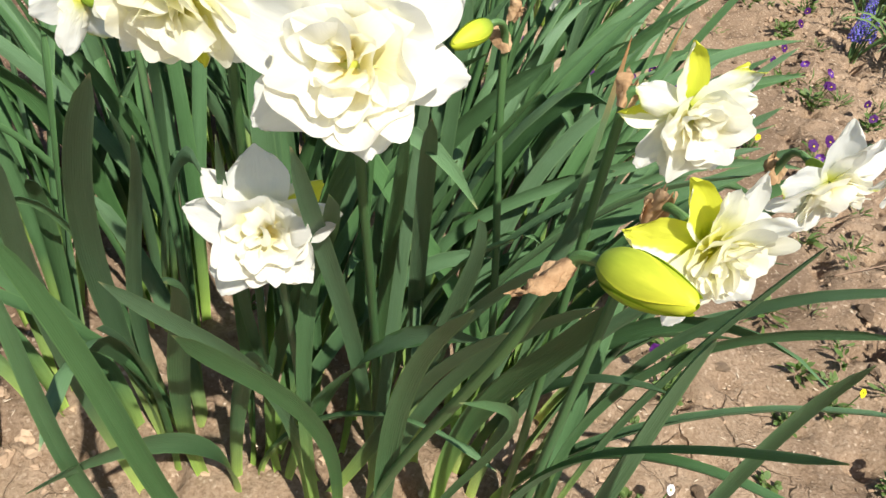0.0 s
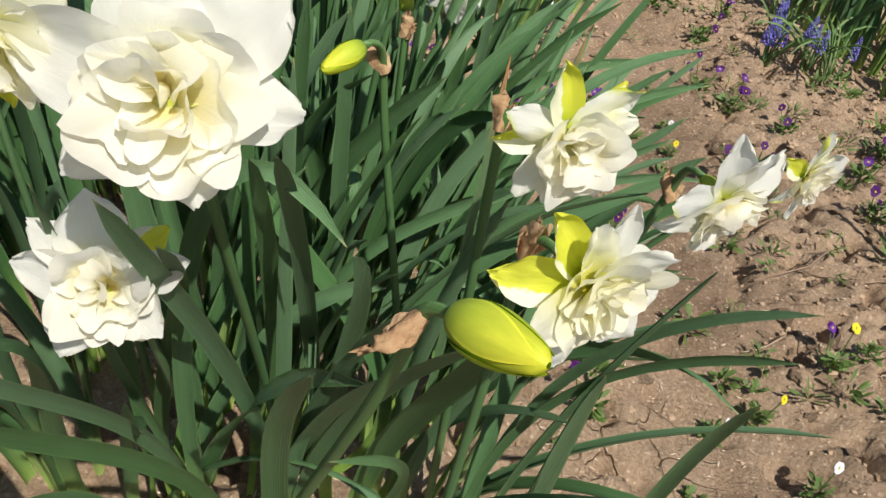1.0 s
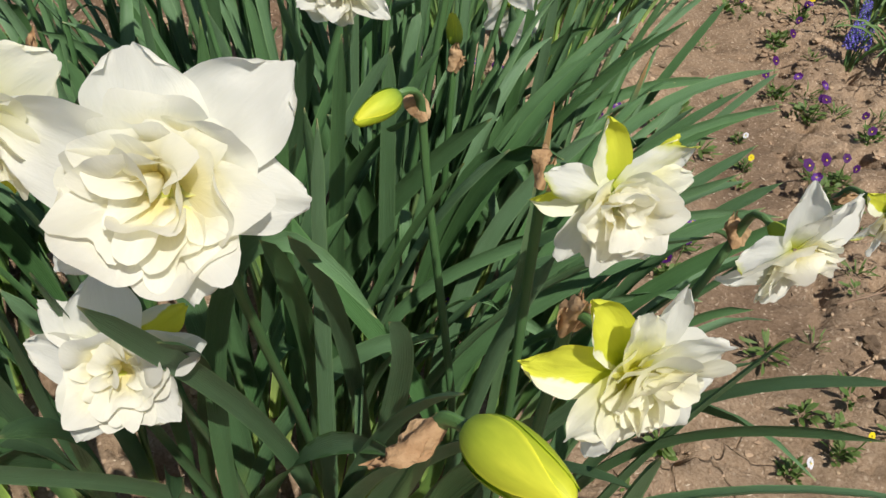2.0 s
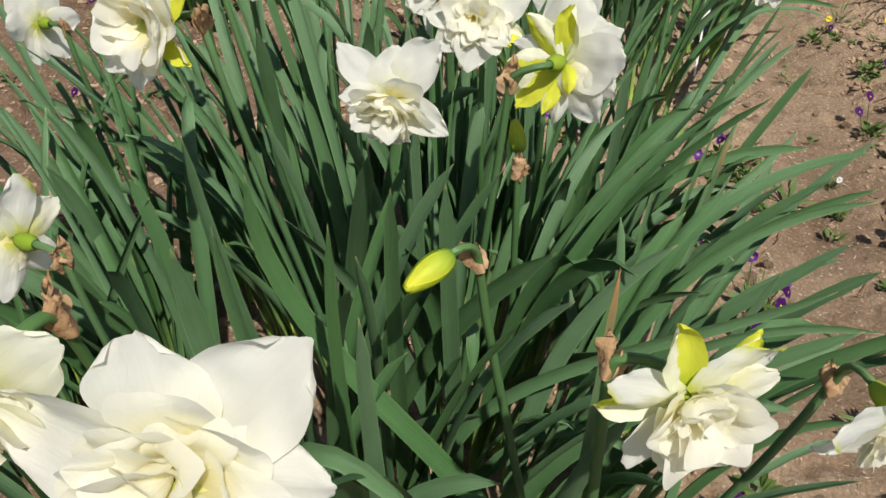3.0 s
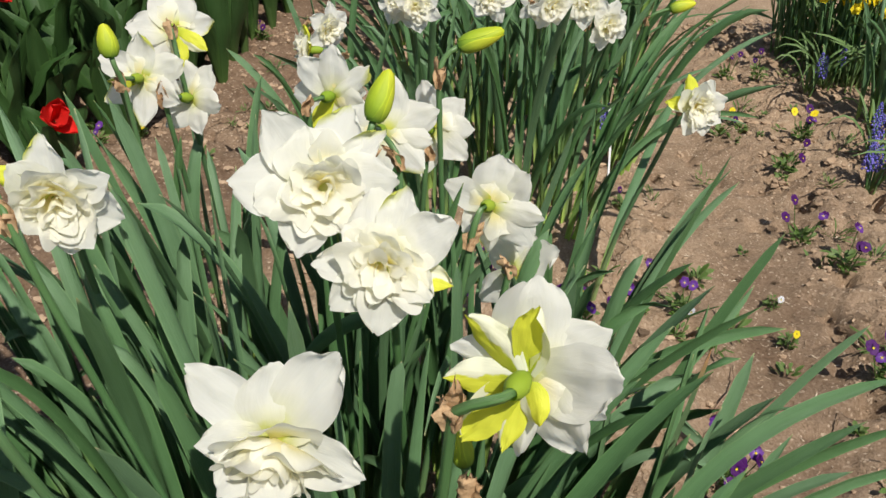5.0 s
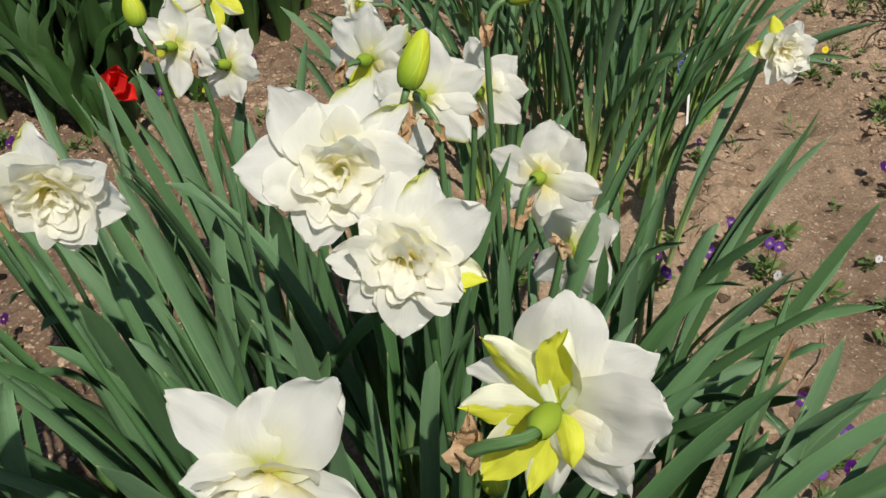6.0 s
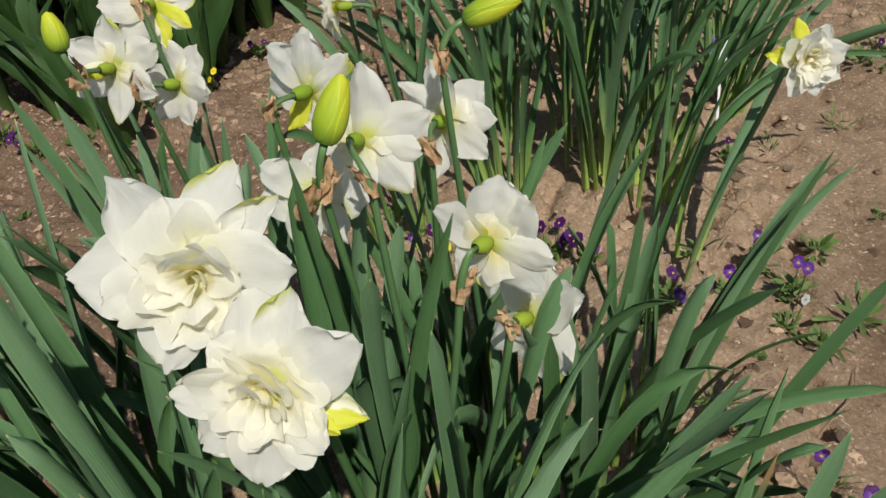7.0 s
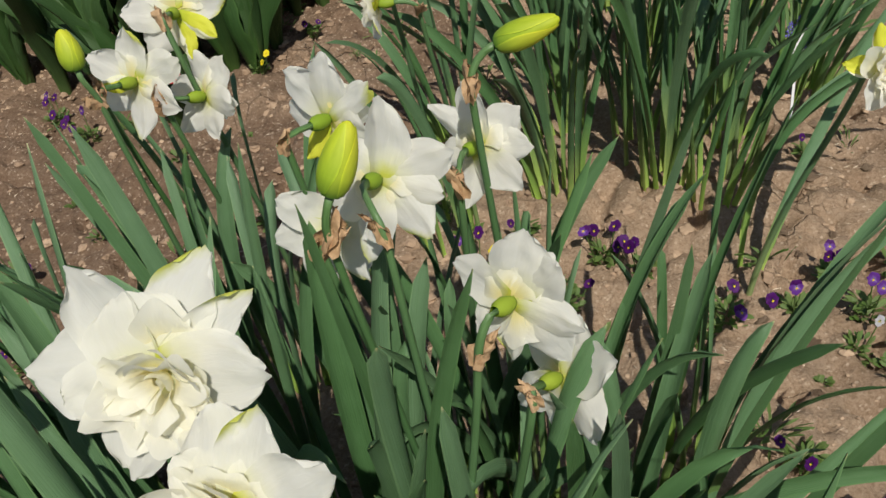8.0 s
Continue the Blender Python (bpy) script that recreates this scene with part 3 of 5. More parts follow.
strap(edge, (0.300, 0.800), (0.238, 0.796, 0.161), (0.356, 0.793, 0.266), (0.445, 0.790, 0.374), 0.0130, -20)
strap(edge, (0.300, 0.860), (0.249, 0.864, 0.152), (0.341, 0.867, 0.306), (0.474, 0.869, 0.376), 0.0125, 20)
strap(edge, (0.290, 0.870), (0.269, 0.863, 0.140), (0.327, 0.856, 0.292), (0.435, 0.852, 0.391), 0.0120, -30)
strap(edge, (0.290, 0.740), (0.324, 0.743, 0.115), (0.354, 0.747, 0.242), (0.394, 0.750, 0.366), 0.0120, 20)
rear = thing("daffodil_plant", on_ground(0.08, 1.12), "daffodil leaves among the turned-away flowers", "plant", "daffodil leaf plants")
long_leaf(rear, (-0.08, 1.12), (-0.16, 1.14, 0.36), (-0.192, 1.142, 0.464), 0.016, 20, (0.5, -0.8, 0.3))
long_leaf(rear, (-0.09, 1.15), (-0.18, 1.16, 0.32), (-0.224, 1.167, 0.403), 0.016, -20, (0.5, -0.8, 0.3))
long_leaf(rear, (0.08, 1.08), (0.078, 1.06, 0.33), (0.072, 1.054, 0.471), 0.014, 60, (0.2, -0.9, 0.2))
long_leaf(rear, (0.20, 1.32), (0.25, 1.31, 0.26), (0.277, 1.306, 0.371), 0.016, 20, (0.3, -0.9, 0.3))
long_leaf(rear, (0.22, 1.05), (0.24, 0.985, 0.30), (0.242, 0.972, 0.416), 0.018, 20, (0.0, -0.9, 0.4))
long_leaf(rear, (0.24, 1.18), (0.28, 1.175, 0.26), (0.286, 1.175, 0.358), 0.017, 20, (0.3, -0.9, 0.3))
long_leaf(rear, (0.25, 1.05), (0.262, 1.0, 0.29), (0.262, 0.99, 0.405), 0.017, -10, (0.2, -0.9, 0.4))

head = thing("daffodil_plant", on_ground(0.37, 1.56), "daffodil plant with a few leaves leaning over the furrow", "plant", "daffodil leaf plants")
strap(head, (0.350, 1.540), (0.370, 1.560, 0.10), (0.430, 1.700, 0.20), (0.502, 1.873, 0.214), 0.0150, 20)
strap(head, (0.330, 1.540), (0.320, 1.580, 0.22), (0.440, 1.610, 0.29), (0.573, 1.663, 0.238), 0.0100, 40)
strap(head, (0.330, 1.600), (0.330, 1.640, 0.17), (0.450, 1.700, 0.26), (0.589, 1.768, 0.180), 0.0100, -40)

# the next row, farther on
r = random.Random(5)
i = 0
yy = 1.68
while yy < 3.5:
    left, right = 0.07 - 0.16 * min(1.2, yy - 1.68), 0.34 + 0.14 * (yy - 1.68)
    xx = left
    while xx < right + 0.02:
        side = (xx - left) / (right - left) - 0.5
        leaf_plant((xx + r.uniform(-0.03, 0.03), yy + r.uniform(-0.03, 0.03)), r.randint(9, 11), 0.17, 0.42, (0.16 * side + 0.02, 0.0), seed=400 + i, rings=9, width=0.0138,
                   label="dense strap-leaved daffodil plant in the next row", group="daffodil plants of the next row")
        i += 1
        xx += 0.125
    yy += 0.145

leaf_plant((-0.05, 1.56), 6, 0.10, 0.40, (-0.04, -0.02), seed=690, label="sparse daffodil plant between the rows")
leaf_plant((-0.10, 1.78), 8, 0.11, 0.42, (-0.05, 0.0), seed=691, label="sparse daffodil plant between the rows")

# daffodil plants of the bed across the furrow
i = 0
for x, y in [(0.95, 2.16), (1.00, 2.12), (1.12, 1.80), (1.02, 1.97), (1.10, 1.94), (1.22, 1.86), (1.18, 1.70), (1.30, 1.78), (1.08, 2.05), (1.20, 2.05), (1.32, 1.98), (1.10, 2.20), (1.22, 2.18), (1.36, 2.1)]:
    leaf_plant((x, y), 11, 0.06, 0.30, (0.0, 0.0), seed=700 + i, rings=9, bend=0.03, width=0.0135, label="upright daffodil leaves in the bed across the furrow", group="daffodil plants across the furrow")
    i += 1

# ---- daffodil flowers ----
def tepals_of(mat, seeds, length, width, **kw):
    """A pool of alike outer petals with different bends and rims."""
    bends = ((0.22, 0.05, 8), (-0.16, -0.14, -12), (0.28, 0.10, 14), (0.15, -0.08, -6), (-0.22, 0.08, 12), (0.32, -0.14, -16))
    return [petal_mesh("tepal", mat, length, width, s, cup=bends[k % 6][0], curl=bends[k % 6][1], twist=bends[k % 6][2], nu=14, nv=14, **kw) for k, s in enumerate(seeds)]


OUTER = tepals_of(WHITE, (1, 2, 3, 4, 5, 6, 7, 8), 0.043, 0.031, ruffle=0.05, point=0.08, waist=0.5, edge=0.045)
OUTER_FLUSH = tepals_of(TIPPED, (11, 12, 13, 14, 15), 0.043, 0.031, ruffle=0.05, point=0.08, waist=0.5, edge=0.045)
OUTER_YELLOW = tepals_of(FLUSHED, (16, 17, 18), 0.043, 0.031, ruffle=0.05, point=0.08, waist=0.5, edge=0.045)
OUTER_LIME = tepals_of(LIME, (21, 22, 23, 24), 0.043, 0.031, ruffle=0.03, point=0.18, waist=0.45, edge=0.05)


def frill(reach, rise, arc, roll, wave, seed, nu=20, nv=12):
    """A heart petal: part of a bowl round the flower's axis (z) with a crinkled rim that rolls outward; it opens towards x."""
    r = random.Random(seed)
    ph, ph2, ph3 = r.uniform(0, 6), r.uniform(0, 6), r.uniform(0, 6)
    lop = r.uniform(-0.14, 0.14)
    verts, faces, uvs = [], [], []
    for i in range(nv + 1):
        for j in range(nu + 1):
            u = 2 * j / nu - 1
            v = (i / nv) * (1 - 0.34 * abs(u) ** 3.5 + lop * u + 0.07 * noise.noise((u * 2.6, seed * 1.9, 0.7)) + 0.03 * noise.noise((u * 5.0, seed * 2.9, 0.2)))
            v = max(0.0, v)
            ang = radians(arc) * u * (0.5 + 0.5 * min(1.0, v * 1.8))
            lip = max(0.0, v - 0.68)
            rad = 0.0012 + reach * math.sin(min(1.0, v) * math.pi / 2) ** 0.85 + roll * 0.05 * lip * lip
            z = rise * v**1.5 - roll * 0.012 * lip * lip
            rim = v**3
            rad += wave * rim * (0.0020 * math.sin(2.6 * u + ph) + 0.0013 * math.sin(5.8 * u + ph2))
            z += wave * rim * (0.0016 * math.sin(3.6 * u + ph2) + 0.0009 * math.sin(7.0 * u + ph3))
            p = Vector((rad * math.cos(ang), rad * math.sin(ang), z))
            q = p * 70
            p += Vector((noise.noise((q.x, q.y, seed * 3.3)), noise.noise((q.y, q.z, seed * 4.1)), noise.noise((q.x, q.z, seed * 2.2)))) * 0.0014 * min(1.0, 2 * v)
            verts.append(p)
            uvs.append((j / nu, i / nv))
        if i:
            a, b = (i - 1) * (nu + 1), i * (nu + 1)
            faces += [(a + j, a + j + 1, b + j + 1, b + j) for j in range(nu)]
    return verts, faces, uvs


# rings of the double heart from the outermost inward: how many petals, reach, rise, half-angle, roll, wave
RINGS = ((5, 0.0228, 0.0085, 44, 0.5, 1.25), (5, 0.0188, 0.0124, 46, 1.0, 1.3), (5, 0.0146, 0.0150, 46, 1.2, 1.3), (4, 0.0102, 0.0165, 54, 1.2, 1.25), (3, 0.0066, 0.0173, 66, 1.0, 1.1), (2, 0.0030, 0.0172, 100, 0.8, 0.9))
FRILLS, YOLKS = [], []
for ring, (count, reach, rise, arc, roll, wave) in enumerate(RINGS):
    shapes = [frill(reach, rise, arc, roll * k, wave, 300 + 10 * ring + n) for n, k in enumerate((0.6, 1.0, 1.5, 1.1, 0.3))]
    FRILLS.append([mesh_of("inner_petal", v, f, CREAM, uv) for v, f, uv in shapes])
    YOLKS.append([mesh_of("inner_petal", v, f, FLUSHED, uv) for v, f, uv in shapes])
OVARY_V = tube([Vector((0, 0, z)) for z in (-0.018, -0.014, -0.009, -0.004, -0.001)], (0.0030, 0.0050, 0.0056, 0.0046, 0.0036), 10)
OVARY = mesh_of("ovary", OVARY_V[0], OVARY_V[1], BUD, [(0.5, 0.15)] * len(OVARY_V[0]))


def spathe_mesh(seed, length=0.04):
    """The dry papery sheath at the bend of the stem: two crumpled, torn sheets."""
    r = random.Random(seed)
    heap = Heap()
    for k in range(3):
        v, f, uv = petal(length * (1.0, 0.8, 0.6)[k], length * (0.42, 0.36, 0.3)[k], seed * 7 + k, cup=(1.5, -1.2, 1.1)[k], curl=r.uniform(-0.2, 0.2), ruffle=0.16, point=0.3, waist=0.5, nu=8, nv=10, twist=r.uniform(-90, 90), edge=0.3)
        m = Matrix.Rotation(radians(-90 + r.uniform(-14, 14)), 4, "Y") @ Matrix.Rotation(radians(120 * k + r.uniform(-30, 30)), 4, "X") @ Matrix.Translation((0, 0, -0.0028))
        heap.add([m @ p for p in v], f, uv)
    return heap.mesh("spathe", [PAPER])


SPATHES = [spathe_mesh(s, l) for s, l in ((1, 0.023), (2, 0.020), (3, 0.026))]


def stem_to(root, foot, neck, way, end, seed, sheath=None):
    """A stem from the foot up to the neck, where it bends over along way to its end."""
    r = random.Random(seed)
    rise = neck - foot
    b1 = foot + Vector((0, 0, rise.z * 0.45)) + Vector((rise.x, rise.y, 0)) * 0.2
    b2 = neck - Vector((rise.x * 0.22, rise.y * 0.22, rise.z * 0.25))
    pts = [bezier((foot, b1, b2, neck), i / 10) for i in range(11)]
    rad = [0.0037 - 0.0009 * i / 10 for i in range(11)]
    mid = neck + (neck - b2).normalized() * (end - neck).length * 0.4
    pts += [bezier((neck, mid, end - way * (end - neck).length * 0.4, end), i / 5) for i in range(1, 6)]
    rad += [0.0028, 0.0027, 0.0026, 0.0026, 0.0029]
    v, f, uv = tube([p - Vector(root.location) for p in pts], rad, 8, 0.8)
    part("stem", mesh_of("stem", v, f, STEM, uv), root)
    lay = Vector(sheath) if sheath else (neck - b2).normalized() + Vector((r.uniform(-0.5, 0.5), r.uniform(-0.5, 0.5), r.uniform(-0.2, 0.3)))
    m = Matrix.Translation(neck - Vector(root.location)) @ facing(lay, r.uniform(0, 360)) @ Matrix.Translation((0, 0, 0.0 if sheath else -0.006))
    part("spathe", SPATHES[seed % 3], root, m, "dry brown papery spathe")


def ring_of(n, length, width, spin, r):
    """An even ring of white outer petals."""
    return [(spin + 360 * k / n + r.uniform(-8, 8), length * r.uniform(0.92, 1.06), width * r.uniform(0.88, 1.08), r.uniform(-8, 8), "w") for k in range(n)]


POOLS = {"w": (OUTER, ""), "t": (OUTER_FLUSH, "white outer petal with a yellow-green tip"), "y": (OUTER_YELLOW, "cream outer petal flushed yellow"), "l": (OUTER_LIME, "yellow-green outer petal")}


def daffodil(centre, way, tepals=None, heart=0.022, shift=(0.0, 0.0), nod=0.0, yolk=False, foot=None, neck=None, seed=0, spin=0.0, label="white double daffodil with ruffled cream centre", group="double daffodils", steep=1.0, rings=6):
    """centre: the middle of the ruffled heart; way: where the flower looks. tepals: bearing round the flower as seen from the walk, length, width,
    lift towards the face and kind (white, tipped, yellow, lime); heart: its radius; shift: the heart's place across the flower; nod: how far it hangs."""
    r = random.Random(seed)
    centre, way = Vector(centre), Vector(way).normalized()
    if foot is None:
        foot = (centre.x - way.x * 0.06, centre.y - way.y * 0.05 + 0.07)
    foot = on_ground(*foot, -0.01)
    root = thing("daffodil", foot, label, "flower", group)
    base = centre - way * 0.012
    end = base - way * 0.016
    neck = Vector(neck) if neck else end - way * 0.026 - Vector((0, 0, 0.012)) + Vector((0, 0, 0.02 * max(0, -way.z)))
    stem_to(root, foot, neck, way, end, seed)
    turn = Matrix.Translation(base - foot) @ facing(way)
    part("ovary", OVARY, root, turn)
    away = way.y > 0.2
    for k, (a, ln, wd, lift, kind) in enumerate(tepals or ring_of(6, 0.042, 0.030, spin, r)):
        ln, wd = ln * 0.92, wd * 0.94
        pool, note = POOLS[kind]
        a = 180 - a if away else a
        m = turn @ Matrix.Rotation(radians(a), 4, "Z") @ Matrix.Translation((0.002, 0, 0.0012 * (k % 3) - (0.0025 if kind == "l" else 0))) @ Matrix.Rotation(radians(-lift), 4, "Y") @ Matrix.Rotation(radians(r.uniform(-12, 12)), 4, "X") @ Matrix.Diagonal((ln / 0.043, wd / 0.031, ln / 0.043, 1))
        part("tepal", pool[r.randrange(len(pool))], root, m, note)
    if not heart:
        return root
    # the double heart: wavy cups one inside the other, tilted at random
    middle = Matrix.Translation(base - foot) @ facing(way + Vector((0, 0, -nod))) @ Matrix.Translation((*shift, 0.001)) @ Matrix.Scale(heart / 0.0225, 4) @ Matrix.Diagonal((1, 1, steep, 1))
    for ring, (count, *_) in enumerate(RINGS[:rings]):
        pool = YOLKS if yolk else FRILLS
        for k in range(count):
            a = 360 * (k + r.uniform(-0.3, 0.3)) / count + 37 * ring
            m = middle @ Matrix.Rotation(radians(a), 4, "Z") @ Matrix.Translation((r.uniform(-0.0015, 0.0015), r.uniform(-0.002, 0.002), 0)) @ Matrix.Rotation(radians(r.uniform(-18, 15)), 4, "Y") @ Matrix.Rotation(radians(r.uniform(-17, 17)), 4, "X") @ Matrix.Scale(r.uniform(0.82, 1.12), 4)
            part("inner_petal", pool[ring][r.randrange(5)], root, m)
    return root


def bud(base, tip, foot, neck=None, fat=0.0085, seed=0, label="closed yellow-green daffodil bud on a green stem", sheath=None):
    base, tip = Vector(base), Vector(tip)
    way = (tip - base).normalized()
    foot = on_ground(*foot, -0.01)
    root = thing("daffodil_bud", foot, label, "flower bud", "daffodil buds")
    neck = Vector(neck) if neck is not None else base - way * 0.03 - Vector((0, 0, 0.012))
    stem_to(root, foot, neck, way, base, seed, sheath)
    ln = (tip - base).length
    verts, faces, uvs = [], [], []
    n, m = 14, 18
    for i in range(n + 1):
        v = i / n
        rad = fat * (0.32 + 0.72 * math.sin(math.pi * min(1.0, 0.08 + v**0.78 * 0.92)) ** 0.8 if v < 0.97 else 0.12)
        for j in range(m):
            a = 2 * math.pi * j / m
            k = rad * (1 + 0.07 * math.cos(3 * a + 1.5 * v) ** 2)
            verts.append(Vector((k * math.cos(a), k * math.sin(a), v * ln)))
            uvs.append((j / m, v * 0.9))
        if i:
            a, b = (i - 1) * m, i * m
            faces += [(a + j, a + (j + 1) % m, b + (j + 1) % m, b + j) for j in range(m)]
    turn = Matrix.Translation(base - foot) @ facing(way, 40 * seed)
    body = part("bud", mesh_of("bud", verts, faces, BUD, uvs), root, turn)
    for k in range(3):
        # overlapping closed petals with pale edges
        v, f, uv = [], [], []
        for i in range(10):
            s = 0.04 + 0.93 * i / 9
            rad = fat * (0.34 + 0.74 * math.sin(math.pi * min(1.0, 0.08 + s**0.78 * 0.92)) ** 0.8)
            half = 0.95 * math.sin(math.pi * min(1, 0.12 + 0.86 * s)) ** 0.6
            for j in range(7):
                a = 2 * math.pi * k / 3 + half * (j / 3 - 1) + 0.5 * s
                v.append(Vector((rad * 1.06 * math.cos(a), rad * 1.06 * math.sin(a), s * ln)))
                uv.append((j / 6, s))
            if i:
                p, q = (i - 1) * 7, i * 7
                f += [(p + j, p + j + 1, q + j + 1, q + j) for j in range(6)]
        part("bud_petal", mesh_of("bud_petal", v, f, BUD, uv), body)
    return root


def bloom(centre, way, tepals=None, heart=0.022, **kw):
    """One of the double daffodils, with a label that says how it shows itself."""
    global seed
    seed += 1
    green = sum(t[4] == "l" for t in tepals or ())
    label = "white double daffodil turned away, showing its green receptacle" if way[1] > 0.2 else "white double daffodil with yellow-green outer petals" if green > 1 else "white double daffodil with ruffled cream centre"
    return daffodil(centre, way, tepals, heart, seed=seed, label=label, **kw)


seed = 900
# the large flower over the front plants, the one under it and the yellow-hearted one beside it
bloom((0.162, 0.336, 0.563), (0.12, -0.82, 0.40), [(102, 0.043, 0.038, 0, "w"), (50, 0.055, 0.038, -12, "w"), (4, 0.046, 0.030, 0, "w"), (168, 0.060, 0.036, 4, "w"), (228, 0.047, 0.031, 2, "w"), (286, 0.040, 0.034, -8, "w")], 0.0255, shift=(0.0, -0.001), nod=0.04, foot=(0.165, 0.57))
bloom((0.124, 0.354, 0.459), (0.14, -0.84, 0.38), [(142, 0.038, 0.019, 0, "w"), (104, 0.039, 0.032, 0, "w"), (48, 0.035, 0.017, -8, "l"), (22, 0.038, 0.025, 2, "w"), (178, 0.038, 0.024, 4, "w"), (252, 0.039, 0.028, 6, "w"), (320, 0.035, 0.026, -4, "w")], 0.0195, shift=(0.002, -0.003), foot=(0.10, 0.56))
bloom((0.090, 0.344, 0.561), (-0.02, -0.93, -0.05), [(176, 0.046, 0.036, 4, "w"), (232, 0.036, 0.026, 2, "y"), (286, 0.034, 0.018, -6, "l"), (338, 0.044, 0.030, 0, "t"), (30, 0.043, 0.030, 0, "y"), (110, 0.044, 0.034, 0, "w")], 0.023, yolk=True, nod=0.25, foot=(0.06, 0.58))
# the four that lean over the furrow
bloom((0.309, 0.446, 0.513), (0.33, -0.82, 0.12), [(104, 0.041, 0.020, 4, "l"), (36, 0.041, 0.022, 0, "t"), (42, 0.038, 0.015, -8, "l"), (158, 0.037, 0.018, 2, "t"), (184, 0.036, 0.016, -8, "l"), (238, 0.037, 0.022, 6, "w"), (264, 0.034, 0.019, 14, "w"), (8, 0.036, 0.022, 10, "y"), (300, 0.032, 0.022, 12, "w")], 0.0205, shift=(0.003, -0.003), nod=0.06, neck=(0.275, 0.476, 0.503), foot=(0.29, 0.56))
bloom((0.322, 0.357, 0.500), (0.50, -0.80, 0.06), [(122, 0.043, 0.020, -4, "l"), (174, 0.043, 0.023, -6, "l"), (103, 0.036, 0.018, 8, "y"), (72, 0.041, 0.017, 4, "w"), (30, 0.036, 0.024, 20, "w"), (2, 0.039, 0.034, 6, "w"), (270, 0.050, 0.024, 2, "w"), (318, 0.038, 0.030, 16, "w"), (215, 0.034, 0.026, 6, "y"), (250, 0.030, 0.022, 18, "y")], 0.019, yolk=True, shift=(0.005, -0.003), nod=0.1)
bloom((0.417, 0.524, 0.447), (0.50, -0.72, -0.20), [(104, 0.048, 0.024, 0, "w"), (76, 0.045, 0.024, 4, "w"), (40, 0.048, 0.026, 0, "w"), (168, 0.050, 0.024, 2, "t"), (206, 0.044, 0.024, 4, "w"), (320, 0.040, 0.026, 6, "w"), (262, 0.040, 0.026, 8, "w")], 0.022, shift=(0.004, -0.004), nod=0.35, neck=(0.393, 0.578, 0.422), foot=(0.31, 0.62))
bloom((0.520, 0.666, 0.400), (0.62, -0.66, -0.05), [(90, 0.044, 0.024, 2, "t"), (62, 0.036, 0.018, -6, "l"), (150, 0.034, 0.018, -8, "l"), (20, 0.040, 0.030, 8, "w"), (330, 0.040, 0.032, 8, "w"), (270, 0.038, 0.026, 4, "w"), (215, 0.034, 0.022, 0, "t")], 0.018, nod=0.2, neck=(0.492, 0.714, 0.383), foot=(0.33, 0.78))
# the nodding one and the one turned away beside it
bloom((0.111, 0.708, 0.487), (0.02, -0.80, 0.46), [(139, 0.053, 0.026, 4, "w"), (50, 0.054, 0.035, 6, "w"), (338, 0.047, 0.025, 0, "w"), (98, 0.036, 0.034, 16, "w"), (188, 0.034, 0.022, 14, "w"), (232, 0.034, 0.026, 26, "w"), (285, 0.036, 0.026, 26, "w")], 0.0235, shift=(0.0, -0.002), nod=0.8, steep=1.2)
bloom((0.226, 0.738, 0.516), (0.30, 0.84, -0.20), [(133, 0.038, 0.019, -4, "l"), (80, 0.038, 0.019, -6, "l"), (306, 0.022, 0.015, -24, "l"), (190, 0.036, 0.017, -4, "l"), (232, 0.044, 0.020, -4, "l"), (262, 0.037, 0.014, -8, "l"), (4, 0.044, 0.042, 6, "w"), (310, 0.048, 0.032, 6, "w"), (36, 0.042, 0.028, 10, "w"), (96, 0.047, 0.036, 2, "w"), (272, 0.046, 0.016, 4, "w"), (172, 0.036, 0.022, 8, "w"), (340, 0.042, 0.034, 16, "w")], 0.018, neck=(0.192, 0.711, 0.506), foot=(0.15, 0.76))
# the two great ones of the middle
bloom((0.144, 0.842, 0.496), (0.06, -0.79, 0.48), [(108, 0.044, 0.040, 10, "w"), (70, 0.046, 0.028, 0, "t"), (27, 0.049, 0.034, 2, "w"), (344, 0.043, 0.019, -4, "l"), (330, 0.034, 0.016, -2, "l"), (178, 0.044, 0.024, 2, "w"), (222, 0.043, 0.028, 8, "w"), (268, 0.043, 0.034, 6, "w"), (318, 0.036, 0.026, 14, "w"), (150, 0.032, 0.030, 18, "w")], 0.0215, shift=(-0.002, 0.0), nod=0.2)
bloom((0.100, 0.879, 0.526), (0.16, -0.78, 0.50), [(176, 0.054, 0.042, 0, "w"), (126, 0.054, 0.034, 0, "w"), (104, 0.034, 0.046, 14, "w"), (62, 0.054, 0.032, -2, "t"), (32, 0.053, 0.020, -6, "t"), (0, 0.050, 0.036, 6, "w"), (248, 0.048, 0.034, 2, "w"), (212, 0.040, 0.036, 14, "w"), (300, 0.040, 0.030, 8, "w")], 0.0235, shift=(0.004, -0.004), nod=0.2)
